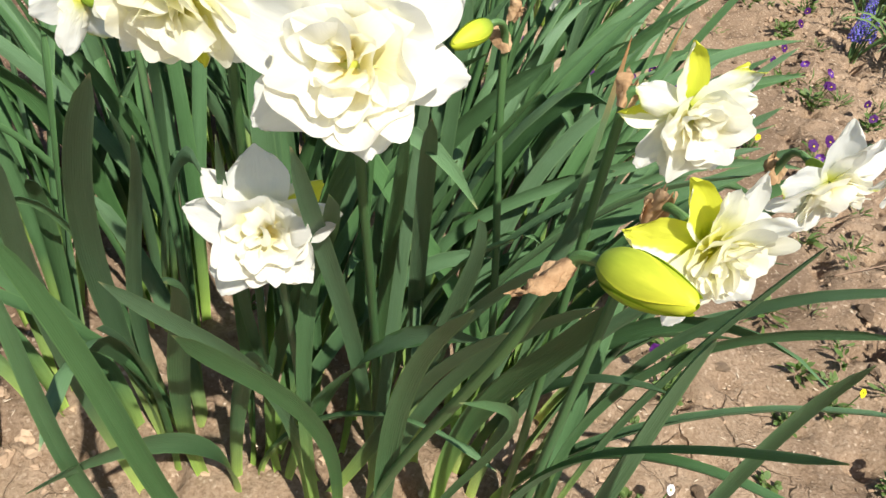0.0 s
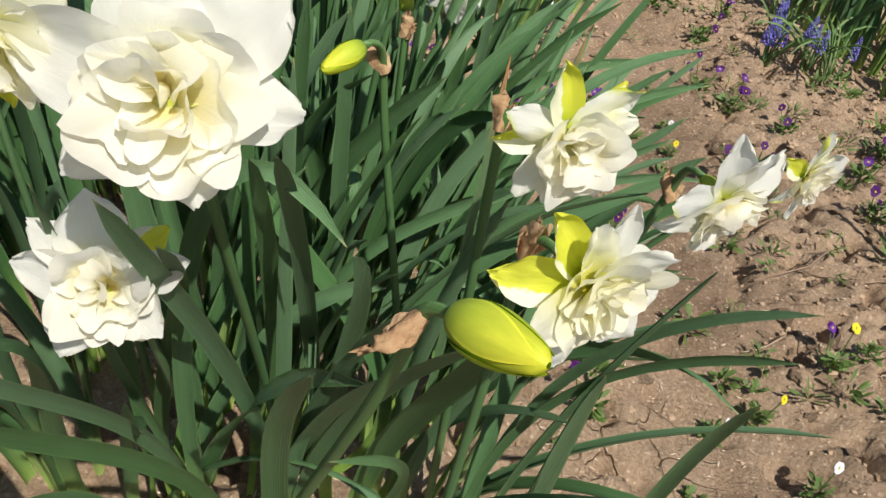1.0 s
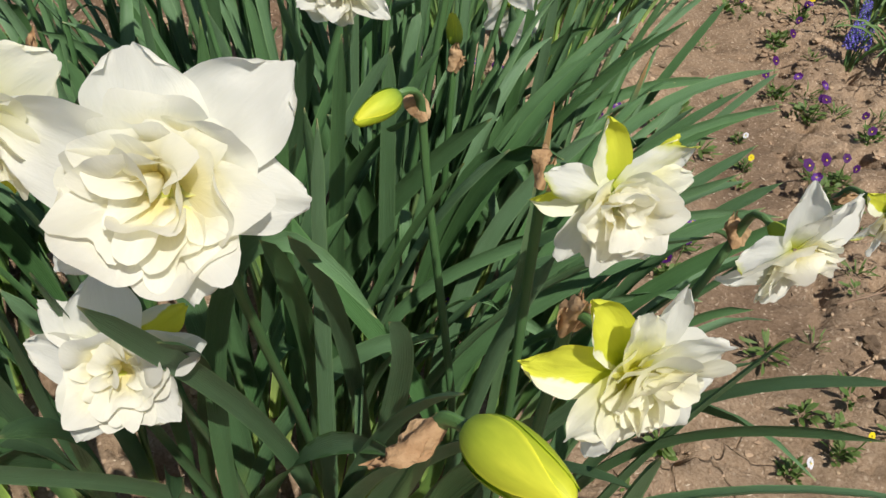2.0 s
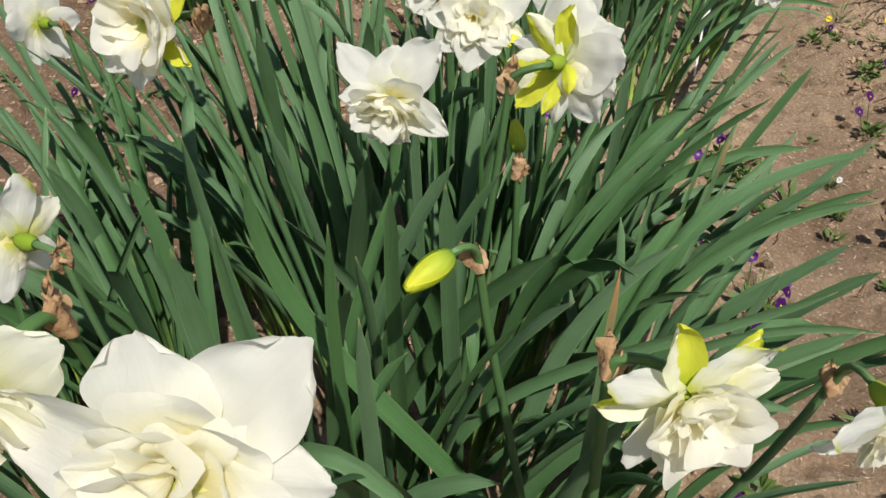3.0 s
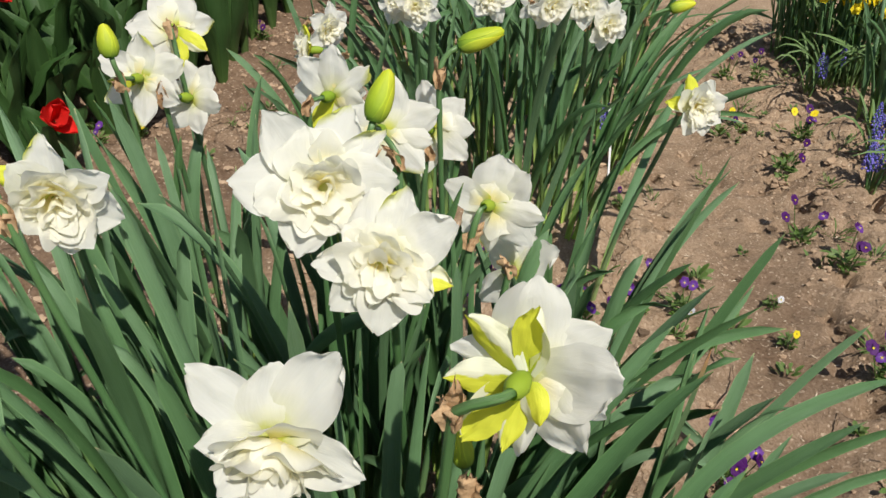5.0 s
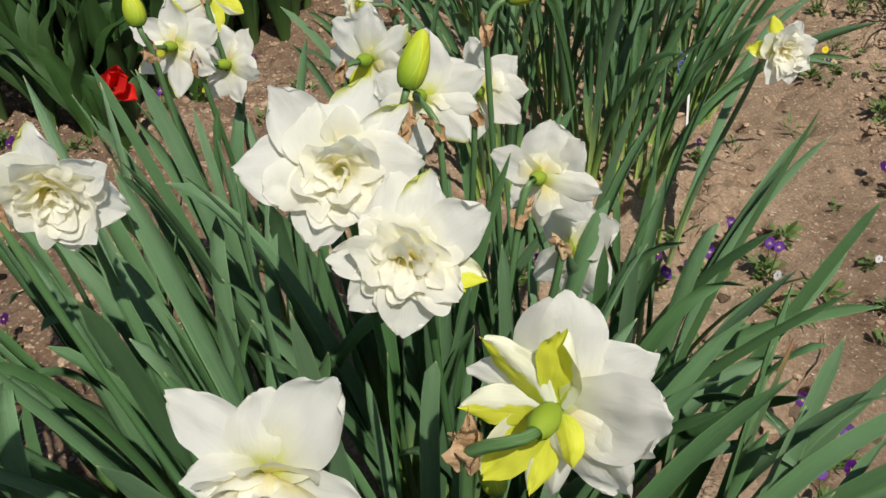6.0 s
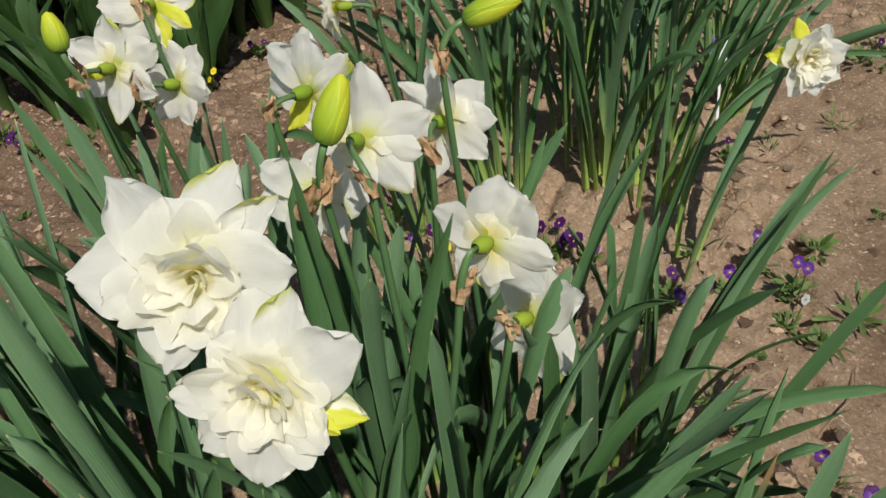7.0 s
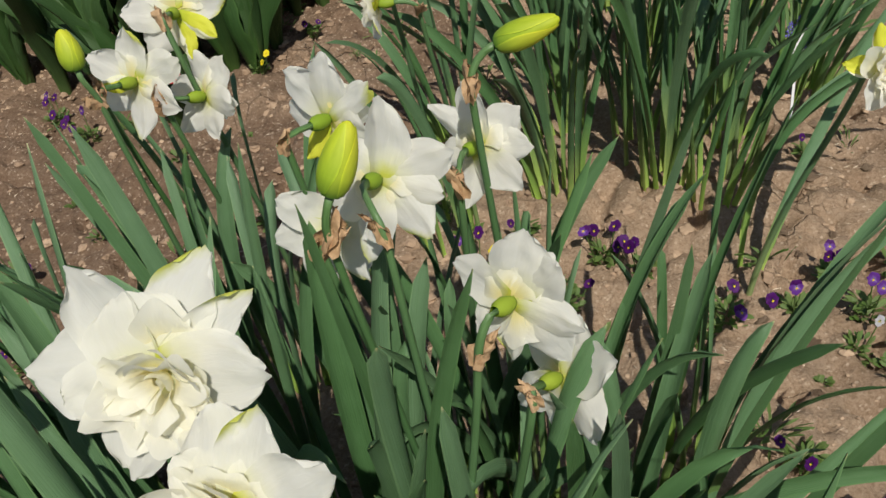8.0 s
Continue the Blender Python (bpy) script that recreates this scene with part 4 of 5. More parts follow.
# the group that looks away
bloom((0.202, 1.050, 0.420), (0.30, 0.80, -0.34), [(172, 0.048, 0.026, 2, "w"), (96, 0.041, 0.046, 4, "w"), (46, 0.041, 0.032, 4, "w"), (0, 0.046, 0.022, 2, "w"), (320, 0.046, 0.038, 6, "w"), (272, 0.041, 0.024, 0, "t"), (225, 0.034, 0.024, 8, "w"), (70, 0.036, 0.030, 16, "w")], 0.020, neck=(0.183, 1.012, 0.405), foot=(0.13, 1.0))
bloom((0.224, 1.056, 0.352), (0.40, 0.75, -0.42), [(34, 0.046, 0.034, 2, "w"), (328, 0.046, 0.034, 2, "w"), (290, 0.046, 0.034, 4, "w"), (235, 0.046, 0.028, 4, "w"), (150, 0.038, 0.030, 4, "w"), (95, 0.040, 0.034, 4, "w")], 0.018, neck=(0.214, 1.002, 0.387), foot=(0.15, 1.02))
bloom((0.137, 1.212, 0.408), (0.18, 0.80, -0.36), [(97, 0.049, 0.031, 2, "w"), (46, 0.043, 0.032, 4, "w"), (3, 0.041, 0.030, 6, "w"), (322, 0.047, 0.030, 2, "w"), (264, 0.047, 0.026, 2, "w"), (146, 0.048, 0.022, 0, "w"), (205, 0.036, 0.026, 6, "w")], 0.018, neck=(0.134, 1.155, 0.409), foot=(0.10, 1.2))
bloom((0.104, 1.112, 0.450), (0.06, 0.80, -0.44), [(84, 0.052, 0.038, 2, "w"), (28, 0.053, 0.031, 2, "w"), (322, 0.051, 0.032, 4, "t"), (267, 0.056, 0.028, 2, "t"), (215, 0.050, 0.034, 4, "w"), (158, 0.046, 0.034, 4, "w"), (350, 0.044, 0.030, 12, "w")], 0.019, neck=(0.123, 1.054, 0.450), foot=(0.13, 1.05))
bloom((0.055, 1.165, 0.461), (0.30, 0.83, -0.22), [(92, 0.046, 0.032, 2, "w"), (132, 0.046, 0.034, 2, "w"), (190, 0.048, 0.038, 2, "w"), (44, 0.046, 0.020, 0, "t"), (240, 0.036, 0.020, -4, "l"), (285, 0.038, 0.028, 2, "w"), (350, 0.036, 0.028, 4, "w")], 0.018)
bloom((0.050, 1.125, 0.396), (-0.25, 0.80, -0.35), [(130, 0.044, 0.032, 2, "w"), (70, 0.042, 0.030, 2, "w"), (190, 0.044, 0.034, 2, "w"), (240, 0.044, 0.030, 2, "w"), (295, 0.046, 0.026, 2, "t"), (10, 0.040, 0.028, 2, "w")], 0.016)
bloom((-0.156, 1.240, 0.440), (0.08, 0.85, -0.30), [(150, 0.048, 0.032, 2, "w"), (92, 0.046, 0.032, 2, "t"), (30, 0.048, 0.032, 2, "w"), (330, 0.046, 0.030, 4, "w"), (275, 0.050, 0.028, 0, "t"), (215, 0.048, 0.028, 0, "t"), (190, 0.034, 0.016, -8, "l")], 0.019)
bloom((-0.146, 1.300, 0.470), (-0.30, 0.80, -0.30), [(110, 0.046, 0.034, 4, "w"), (60, 0.046, 0.034, 4, "w"), (10, 0.044, 0.030, 2, "t"), (320, 0.042, 0.020, -4, "l"), (278, 0.040, 0.020, -4, "l"), (225, 0.046, 0.034, 4, "w"), (170, 0.048, 0.036, 4, "w")], 0.021)
bloom((-0.120, 1.275, 0.405), (0.3, 0.80, -0.35), None, 0.018)
bloom((-0.065, 1.492, 0.381), (-0.88, -0.25, 0.0), [(85, 0.036, 0.022, 2, "l"), (30, 0.036, 0.018, -4, "l"), (150, 0.040, 0.030, 4, "w"), (210, 0.040, 0.030, 4, "w"), (270, 0.040, 0.030, 4, "w"), (320, 0.038, 0.020, 0, "t")], 0.019)
# the ones towards the tulips
bloom((-0.049, 0.853, 0.517), (0.40, -0.82, 0.02), [(88, 0.039, 0.024, 0, "t"), (150, 0.038, 0.016, -4, "l"), (128, 0.032, 0.028, 10, "w"), (330, 0.044, 0.032, 6, "w"), (20, 0.036, 0.026, 4, "w"), (275, 0.038, 0.026, 4, "w"), (210, 0.032, 0.024, 6, "w"), (300, 0.038, 0.030, 14, "w")], 0.0195, nod=0.1)
bloom((-0.040, 0.669, 0.538), (-0.36, -0.86, 0.20), [(84, 0.044, 0.024, -6, "l"), (36, 0.042, 0.024, -6, "l"), (328, 0.042, 0.020, -8, "l"), (150, 0.044, 0.044, 14, "w"), (195, 0.046, 0.042, 12, "w"), (240, 0.046, 0.042, 20, "w"), (285, 0.046, 0.042, 22, "w"), (110, 0.042, 0.042, 24, "w"), (15, 0.040, 0.042, 26, "w"), (60, 0.042, 0.044, 26, "w"), (325, 0.042, 0.042, 26, "w")], 0.0285, rings=4, nod=0.05, neck=(0.000, 0.684, 0.534), foot=(0.07, 0.76))
bloom((-0.146, 0.860, 0.513), (-0.48, -0.76, 0.10), [(75, 0.044, 0.018, -6, "l"), (40, 0.042, 0.018, -6, "l"), (355, 0.044, 0.020, -8, "l"), (315, 0.046, 0.018, -6, "l"), (125, 0.046, 0.036, 4, "w"), (180, 0.048, 0.036, 4, "w"), (235, 0.046, 0.034, 4, "w"), (285, 0.042, 0.034, 8, "w"), (160, 0.040, 0.038, 18, "w")], 0.024, neck=(-0.066, 0.835, 0.514), foot=(0.03, 0.84))
bloom((-0.280, 0.875, 0.430), (-0.80, 0.35, -0.20), None, 0.018, spin=45)
bloom((-0.300, 1.000, 0.450), (-0.4, -0.75, 0.0), None, 0.021, spin=45)
bloom((-0.080, 0.558, 0.445), (-0.82, 0.25, -0.15), [(70, 0.040, 0.026, 2, "t"), (120, 0.040, 0.026, 2, "w"), (180, 0.040, 0.028, 2, "w"), (240, 0.040, 0.026, 2, "w"), (300, 0.040, 0.024, 2, "t"), (10, 0.038, 0.024, 0, "y")], 0.017)
bloom((0.433, 1.418, 0.354), (0.26, -0.84, 0.24), [(108, 0.040, 0.018, -2, "l"), (172, 0.040, 0.020, -6, "l"), (60, 0.036, 0.026, 6, "w"), (10, 0.040, 0.026, 6, "w"), (235, 0.040, 0.026, 4, "w"), (285, 0.038, 0.026, 8, "w"), (325, 0.036, 0.026, 8, "w")], 0.0205, foot=(0.34, 1.50))

bud((0.266, 0.303, 0.525), (0.293, 0.277, 0.537), (0.16, 0.47), (0.256, 0.312, 0.516), 0.0084, 3, "fat yellow-green daffodil bud beside an open flower", (-0.5, -0.35, -0.75))
bud((0.194, 0.542, 0.496), (0.177, 0.519, 0.488), (0.26, 0.63), (0.204, 0.562, 0.478), 0.0064, 1)
bud((0.107, 1.035, 0.494), (0.118, 1.055, 0.528), (0.12, 1.06), (0.101, 1.032, 0.463), 0.0090, 2)
bud((-0.156, 1.174, 0.485), (-0.162, 1.182, 0.514), (-0.14, 1.20), (-0.152, 1.178, 0.455), 0.0082, 4)
bud((0.160, 1.191, 0.499), (0.200, 1.198, 0.513), (0.15, 1.20), (0.143, 1.180, 0.470), 0.0085, 5)
bud((0.196, 0.755, 0.432), (0.189, 0.767, 0.452), (0.20, 0.80), (0.197, 0.748, 0.42), 0.0055, 6, "small narrow daffodil bud half wrapped in its brown sheath")

# flowers standing over the next row
FAR = [((0.041, 1.633, 0.400), (-0.3, -0.8, 0)), ((0.074, 1.615, 0.400), (0.2, -0.9, 0)), ((-0.028, 1.533, 0.395), (0.6, -0.5, 0)), ((0.262, 1.607, 0.410), (0.4, -0.8, 0)), ((0.301, 1.623, 0.410), (-0.2, -0.9, 0)), ((0.342, 1.623, 0.380), (0.5, -0.7, 0)), ((0.174, 1.632, 0.410), (0.1, -0.9, 0)), ((0.245, 1.651, 0.400), (0.3, -0.8, 0))]
for i, (c, w) in enumerate(FAR):
    daffodil(c, w, ring_of(6, 0.037, 0.027, 40 * i, r), 0.0175, spin=40 * i, seed=990 + i, label="white daffodil standing over the next row", group="daffodils of the next row")
bud((0.419, 1.650, 0.400), (0.454, 1.655, 0.408), (0.34, 1.74), None, 0.0075, 7)

# ---- violas ----


VIOLA_CACHE = {}


def viola_flower(root, place, way, size, top, low, spin):
    """A yellow eye with a short green spur behind it; five petals in one face: two upper, two side, one broad lower one."""
    heap = Heap()
    v, f, uv = petal(0.0028, 0.0032, 3, nu=3, nv=2)
    m = Matrix.Rotation(radians(270), 4, "Z") @ Matrix.Translation((-0.0005, 0, 0.0019))
    heap.add([m @ p for p in v], f, uv, 0)
    v, f, uv = tube([Vector((0, 0, z)) for z in (-0.004, -0.002, 0.0002)], (0.0007, 0.0014, 0.0012), 6)
    heap.add(v, f, uv, 1)
    turn = Matrix.Translation(place) @ facing(way, spin) @ Matrix.Scale(size, 4)
    flower = part("flower", heap.mesh("flower", [YELLOW, WEED]), root, turn)
    for ang, ln, wd, mat, up in ((62, 0.010, 0.0105, top, -0.0004), (118, 0.010, 0.0105, top, -0.0006), (8, 0.0085, 0.008, low, 0.0004), (172, 0.0085, 0.008, low, 0.0005), (270, 0.0095, 0.0115, low, 0.0008)):
        key = (ang, mat.name)
        if key not in VIOLA_CACHE:
            VIOLA_CACHE[key] = petal_mesh("petal", mat, ln, wd, ang, cup=0.15, curl=-0.15, ruffle=0.06, point=0.0, waist=0.3, nu=6, nv=6)
        part("petal", VIOLA_CACHE[key], flower, Matrix.Rotation(radians(ang), 4, "Z") @ Matrix.Translation((0, 0, up)) @ Matrix.Rotation(radians(-12), 4, "Y"))


def leafy_tuft(r, count, reach, rise, mat, wide=0.35):
    heap = Heap()
    for k in range(count):
        a = r.uniform(0, 360)
        ln = reach * r.uniform(0.35, 0.6)
        v, f, uv = petal(ln, ln * wide * r.uniform(0.8, 1.2), r.randrange(99), cup=0.3, curl=-0.15, ruffle=0.06, point=0.15, waist=0.25, nu=2, nv=4)
        m = Matrix.Rotation(radians(a), 4, "Z") @ Matrix.Translation((reach * 0.5 * r.random(), 0, rise * r.random())) @ Matrix.Rotation(radians(r.uniform(-70, -5)), 4, "Y") @ Matrix.Rotation(radians(r.uniform(-40, 40)), 4, "X")
        heap.add([m @ p for p in v], f, uv)
    return heap.mesh("foliage", [mat])


def viola(x, y, flowers, kind="purple", size=1.0, tall=0.06, spread=0.035, seed=0):
    r = random.Random(seed)
    names = {"purple": "deep purple viola tuft with small leaves on the soil", "dark": "dark velvet purple viola with lilac lower petals", "lilac": "lilac-blue viola in a low leafy tuft",
             "yellow": "yellow viola in a low leafy tuft", "white": "pale white viola in a low leafy tuft", "mixed": "purple and yellow violas in a leafy tuft"}
    root = thing("viola", on_ground(x, y), names[kind], "flower", "violas")
    part("foliage", leafy_tuft(r, 46, 0.031 * size, 0.026 * size, WEED, 0.40), root)
    for k in range(flowers):
        a = r.uniform(0, 2 * math.pi)
        d = spread * math.sqrt(r.uniform(0.05, 1)) * size
        head = Vector((d * math.cos(a), d * math.sin(a), tall * r.uniform(0.55, 1.1) * size))
        kk = kind if kind != "mixed" else ("purple", "yellow", "purple")[k % 3]
        mats = {"purple": [PURPLE, LILAC if k % 3 == 2 else PURPLE, YELLOW], "dark": [PURPLE, LILAC if k % 2 else PURPLE, YELLOW], "lilac": [LILAC, LILAC, YELLOW], "yellow": [YELLOW, YELLOW, YELLOW], "white": [PALE, PALE, YELLOW]}[kk]
        viola_flower(root, head, (r.uniform(-0.6, 0.6), -0.8 + r.uniform(-0.3, 0.5), r.uniform(0.3, 0.9)), size * 0.88 * r.uniform(0.85, 1.15), mats[0], mats[1], r.uniform(-25, 25))
        stalk = tube([head * 0.15 * 0 + Vector((head.x * 0.4, head.y * 0.4, 0)), Vector((head.x * 0.8, head.y * 0.8, head.z * 0.7)), head + Vector((0, 0, 0.002)), head], [0.0009, 0.0008, 0.0007, 0.0006], 5)
        part("stalk", mesh_of("stalk", *stalk[:2], WEED, stalk[2]), root)
    return root


seed = 2000
for x, y, n, kind, size in [
    (0.700, 1.724, 3, "purple", 1.0), (0.738, 1.628, 3, "purple", 1.15), (0.832, 1.562, 2, "purple", 1.0), (0.724, 1.957, 2, "purple", 1.0), (0.778, 2.062, 5, "mixed", 1.0), (0.686, 2.163, 2, "mixed", 0.8),
    (0.754, 1.413, 2, "purple", 0.9), (0.718, 1.358, 3, "purple", 1.15), (0.926, 1.409, 3, "purple", 1.0), (0.906, 1.276, 2, "purple", 1.0), (0.757, 0.920, 3, "mixed", 0.95), (0.807, 0.948, 1, "white", 0.8),
    (0.605, 0.816, 1, "white", 0.75), (0.660, 0.841, 1, "yellow", 0.8), (0.704, 0.736, 1, "white", 0.8), (0.428, 0.609, 1, "white", 0.75), (0.455, 0.787, 1, "purple", 0.9), (-0.040, 0.773, 1, "white", 0.7),
]:
    seed += 1
    viola(x, y, n, kind, size, seed=seed)
for x, y, n, kind, size in [
    (0.432, 1.538, 3, "purple", 1.0), (0.468, 1.484, 2, "lilac", 1.0), (0.456, 1.440, 1, "white", 0.8), (0.394, 1.490, 2, "dark", 1.05), (0.318, 1.454, 4, "purple", 1.0), (0.288, 1.424, 2, "purple", 0.9),
    (0.215, 1.550, 6, "purple", 1.05), (0.165, 1.556, 5, "purple", 1.0), (0.134, 1.452, 2, "purple", 0.9), (0.014, 1.484, 3, "mixed", 1.0), (0.058, 1.580, 1, "purple", 0.8), (-0.056, 1.596, 1, "yellow", 0.8),
    (0.466, 1.166, 5, "dark", 1.15), (0.472, 1.092, 3, "dark", 1.0), (0.397, 1.266, 2, "purple", 0.9), (0.228, 0.883, 1, "purple", 0.9), (0.409, 1.790, 1, "purple", 0.8), (0.474, 2.237, 1, "lilac", 0.8),
]:
    seed += 1
    viola(x, y, n, kind, size, seed=seed)
for x, y, n, kind, size in [
    (0.614, 1.447, 1, "yellow", 0.6), (0.615, 1.545, 1, "white", 0.6), (0.699, 2.421, 2, "purple", 0.9), (0.761, 2.375, 2, "purple", 0.9), (0.880, 2.600, 4, "purple", 0.9), (1.003, 1.521, 4, "mixed", 1.0),
    (-0.790, 1.773, 4, "purple", 1.0), (-0.868, 1.800, 4, "purple", 1.0), (-0.518, 1.246, 2, "purple", 0.9), (-0.658, 1.407, 2, "purple", 0.9), (-0.611, 1.945, 2, "lilac", 1.0), (-0.547, 2.003, 2, "yellow", 0.8),
    (-0.503, 2.155, 2, "purple", 0.9), (-0.454, 2.614, 2, "purple", 0.9),
]:
    seed += 1
    viola(x, y, n, kind, size, seed=seed)

# ---- grape hyacinths ----


def muscari(x, y, spikes, seed, spread=0.034, tall=0.095, leaves=9):
    r = random.Random(seed)
    root = thing("grape_hyacinth", on_ground(x, y), "grape hyacinth with violet-blue flower spikes and grassy leaves", "flower", "grape hyacinths")
    for k in range(leaves):
        ln = r.uniform(0.09, 0.16)
        ctrl = leaf_curve(r.uniform(0, 360), ln * 0.8, ln, r.uniform(0.5, 1.2), r)
        v, f, uv = blade([c for c in ctrl], 0.005, Vector((r.uniform(-1, 1), -0.5, 0.5)), r.uniform(-40, 40), 0.4, 7, 0.3)
        v = [Vector((p.x, p.y, max(p.z, 0.004))) for p in v]
        part("leaf", mesh_of("leaf", v, f, GRASSY, uv), root)
    for k in range(spikes):
        a, d = r.uniform(0, 6.3), spread * math.sqrt(r.random())
        top = Vector((d * math.cos(a), d * math.sin(a), tall * r.uniform(0.8, 1.1)))
        low = Vector((top.x * 0.4, top.y * 0.4, 0))
        st = tube([low, low.lerp(top, 0.5) + Vector((0, 0, 0.004)), top], [0.0019, 0.0018, 0.0012], 6)
        part("stem", mesh_of("stem", *st[:2], STEM, st[2]), root)
        heap = Heap()
        for i in range(46):
            v = i / 46
            ang = i * 2.4
            rad = 0.0085 * (1 - v) ** 0.55 * (0.75 + 0.25 * min(1, v * 6))
            c = Vector((rad * math.cos(ang), rad * math.sin(ang), -0.034 + 0.05 * v))
            s = 0.0032 * (1 - 0.55 * v)
            vs = [c + Vector(q) * s for q in ((1, 0, 0), (0, 1, 0), (-1, 0, 0), (0, -1, 0), (0, 0, 1.1), (0, 0, -1.1))]
            heap.add(vs, [(0, 1, 4), (1, 2, 4), (2, 3, 4), (3, 0, 4), (1, 0, 5), (2, 1, 5), (3, 2, 5), (0, 3, 5)], [(0.5, 0.5)] * 6)
        part("flower_spike", heap.mesh("flower_spike", [BLUE]), root, Matrix.Translation(top))
    return root


for i, (x, y, n) in enumerate([(0.860, 1.885, 5), (0.880, 1.960, 3), (0.930, 1.845, 3), (0.960, 1.800, 2), (0.845, 2.290, 2), (0.885, 2.300, 1), (0.392, 2.000, 2), (0.420, 2.05, 1), (0.96, 1.16, 0)]):
    muscari(x, y, n, 3000 + i)

# ---- tulips ----
TULIP_PETALS = [petal_mesh("petal", RED, 0.062, 0.046, s, cup=0.5, curl=0.12, ruffle=0.03, point=0.2) for s in (51, 52, 53)]


def tulip(x, y, seed, bloom_at=None, tall=0.3, leaves=5):
    r = random.Random(seed)
    label = "red tulip flower drooping beside broad green leaves" if bloom_at else "tulip plant with broad wavy green leaves"
    root = thing("tulip", on_ground(x, y), label, "plant", "tulips")
    for k in range(leaves):
        ln = tall * r.uniform(0.75, 1.15)
        lean = r.uniform(0, 360)
        ctrl = leaf_curve(lean, ln * r.uniform(0.10, 0.42), ln, r.uniform(0, 0.22), r)
        inward = Vector((-math.sin(radians(lean)), -math.cos(radians(lean)), 0.3))
        v, f, uv = blade(ctrl, r.uniform(0.034, 0.062), inward, r.uniform(-35, 35), r.uniform(0.6, 1.1), 12, 0.6, foot=0.35, wave=r.uniform(0.003, 0.007))
        part("leaf", mesh_of("leaf", v, f, TULIP_LEAF, uv), root)
    if bloom_at:
        head = Vector(bloom_at) - Vector(root.location)
        st = tube([Vector((0, 0, 0)), Vector((head.x * 0.3, head.y * 0.3, head.z * 0.8)), head], [0.0045, 0.004, 0.0035], 8)
        part("stem", mesh_of("stem", *st[:2], STEM, st[2]), root)
        turn = Matrix.Translation(head) @ facing((0.5, -0.45, 0.55), 0)
        for k in range(6):
            m = turn @ Matrix.Rotation(radians(60 * k), 4, "Z") @ Matrix.Rotation(radians((-66, -50, -60, -44, -58, -22)[k] + r.uniform(-8, 8)), 4, "Y") @ Matrix.Scale(0.84, 4)
            part("petal", TULIP_PETALS[k % 3], root, m)
    return root


r = random.Random(8)
n = 0
yy = 1.93
while yy < 3.4:
    xx = -0.68 if yy < 2.0 else -0.56 if yy < 2.25 else -0.46
    while xx > -1.65:
        tulip(xx + r.uniform(-0.03, 0.03), yy + r.uniform(-0.03, 0.03), 4000 + n, None, r.uniform(0.26, 0.38))
        n += 1
        xx -= 0.09
    yy += 0.10
tulip(-0.63, 1.83, 4500, (-0.583, 1.768, 0.140), 0.16)
tulip(-0.72, 1.87, 4501, None, 0.2)
tulip(-0.83, 2.13, 4502, (-0.845, 2.10, 0.265), 0.3)

# ---- small yellow narcissi across the furrow ----


def small_narcissus(x, y, heads, seed):
    r = random.Random(seed)
    root = thing("small_narcissus", on_ground(x, y), "clump of small yellow narcissi with narrow leaves", "flower", "small yellow narcissi")
    for k in range(12):
        ln = r.uniform(0.16, 0.24)
        ctrl = leaf_curve(r.uniform(0, 360), ln * r.uniform(0.1, 0.4), ln, r.uniform(0, 0.5), r)
        v, f, uv = blade([c + Vector((r.uniform(-0.05, 0.05), r.uniform(-0.05, 0.05), 0)) for c in ctrl], 0.007, Vector((r.uniform(-1, 1), -0.5, 0.3)), r.uniform(-40, 40), 0.3, 7, 0.3)
        part("leaf", mesh_of("leaf", v, f, GRASSY, uv), root)
    for k in range(heads):
        p = Vector((r.uniform(-0.08, 0.08), r.uniform(-0.08, 0.08), r.uniform(0.19, 0.26)))
        heap = Heap()
        turn = facing((r.uniform(-0.8, 0.8), -0.8, r.uniform(-0.1, 0.6)))
        for q in range(6):
            v, f, uv = petal(0.0135, 0.0115, q, cup=0.1, nu=3, nv=3)
            m = turn @ Matrix.Rotation(radians(60 * q), 4, "Z")
            heap.add([m @ w for w in v], f, uv)
        cup = tube([Vector((0, 0, z)) for z in (0, 0.004, 0.009)], (0.003, 0.0045, 0.006), 8)
        heap.add([turn @ w for w in cup[0]], cup[1], [(0.5, 0.3)] * len(cup[0]))
        st = tube([Vector((p.x * 0.6, p.y * 0.6, 0)), Vector((p.x * 0.8, p.y * 0.8, p.z * 0.6)), p], [0.002, 0.0018, 0.0014], 5)
        part("stem", mesh_of("stem", *st[:2], STEM, st[2]), root)
        part("flower", heap.mesh("flower", [YELLOW]), root, Matrix.Translation(p))
    return root


for i, (x, y) in enumerate([(0.93, 2.40), (0.99, 2.36), (1.04, 2.38), (1.10, 2.37), (0.90, 2.52), (0.93, 2.42), (1.05, 2.44), (1.18, 2.40), (0.88, 2.56), (1.02, 2.58), (0.90, 2.68), (1.16, 2.56)]):
    small_narcissus(x, y, 30 if i < 10 else 6, 5000 + i)

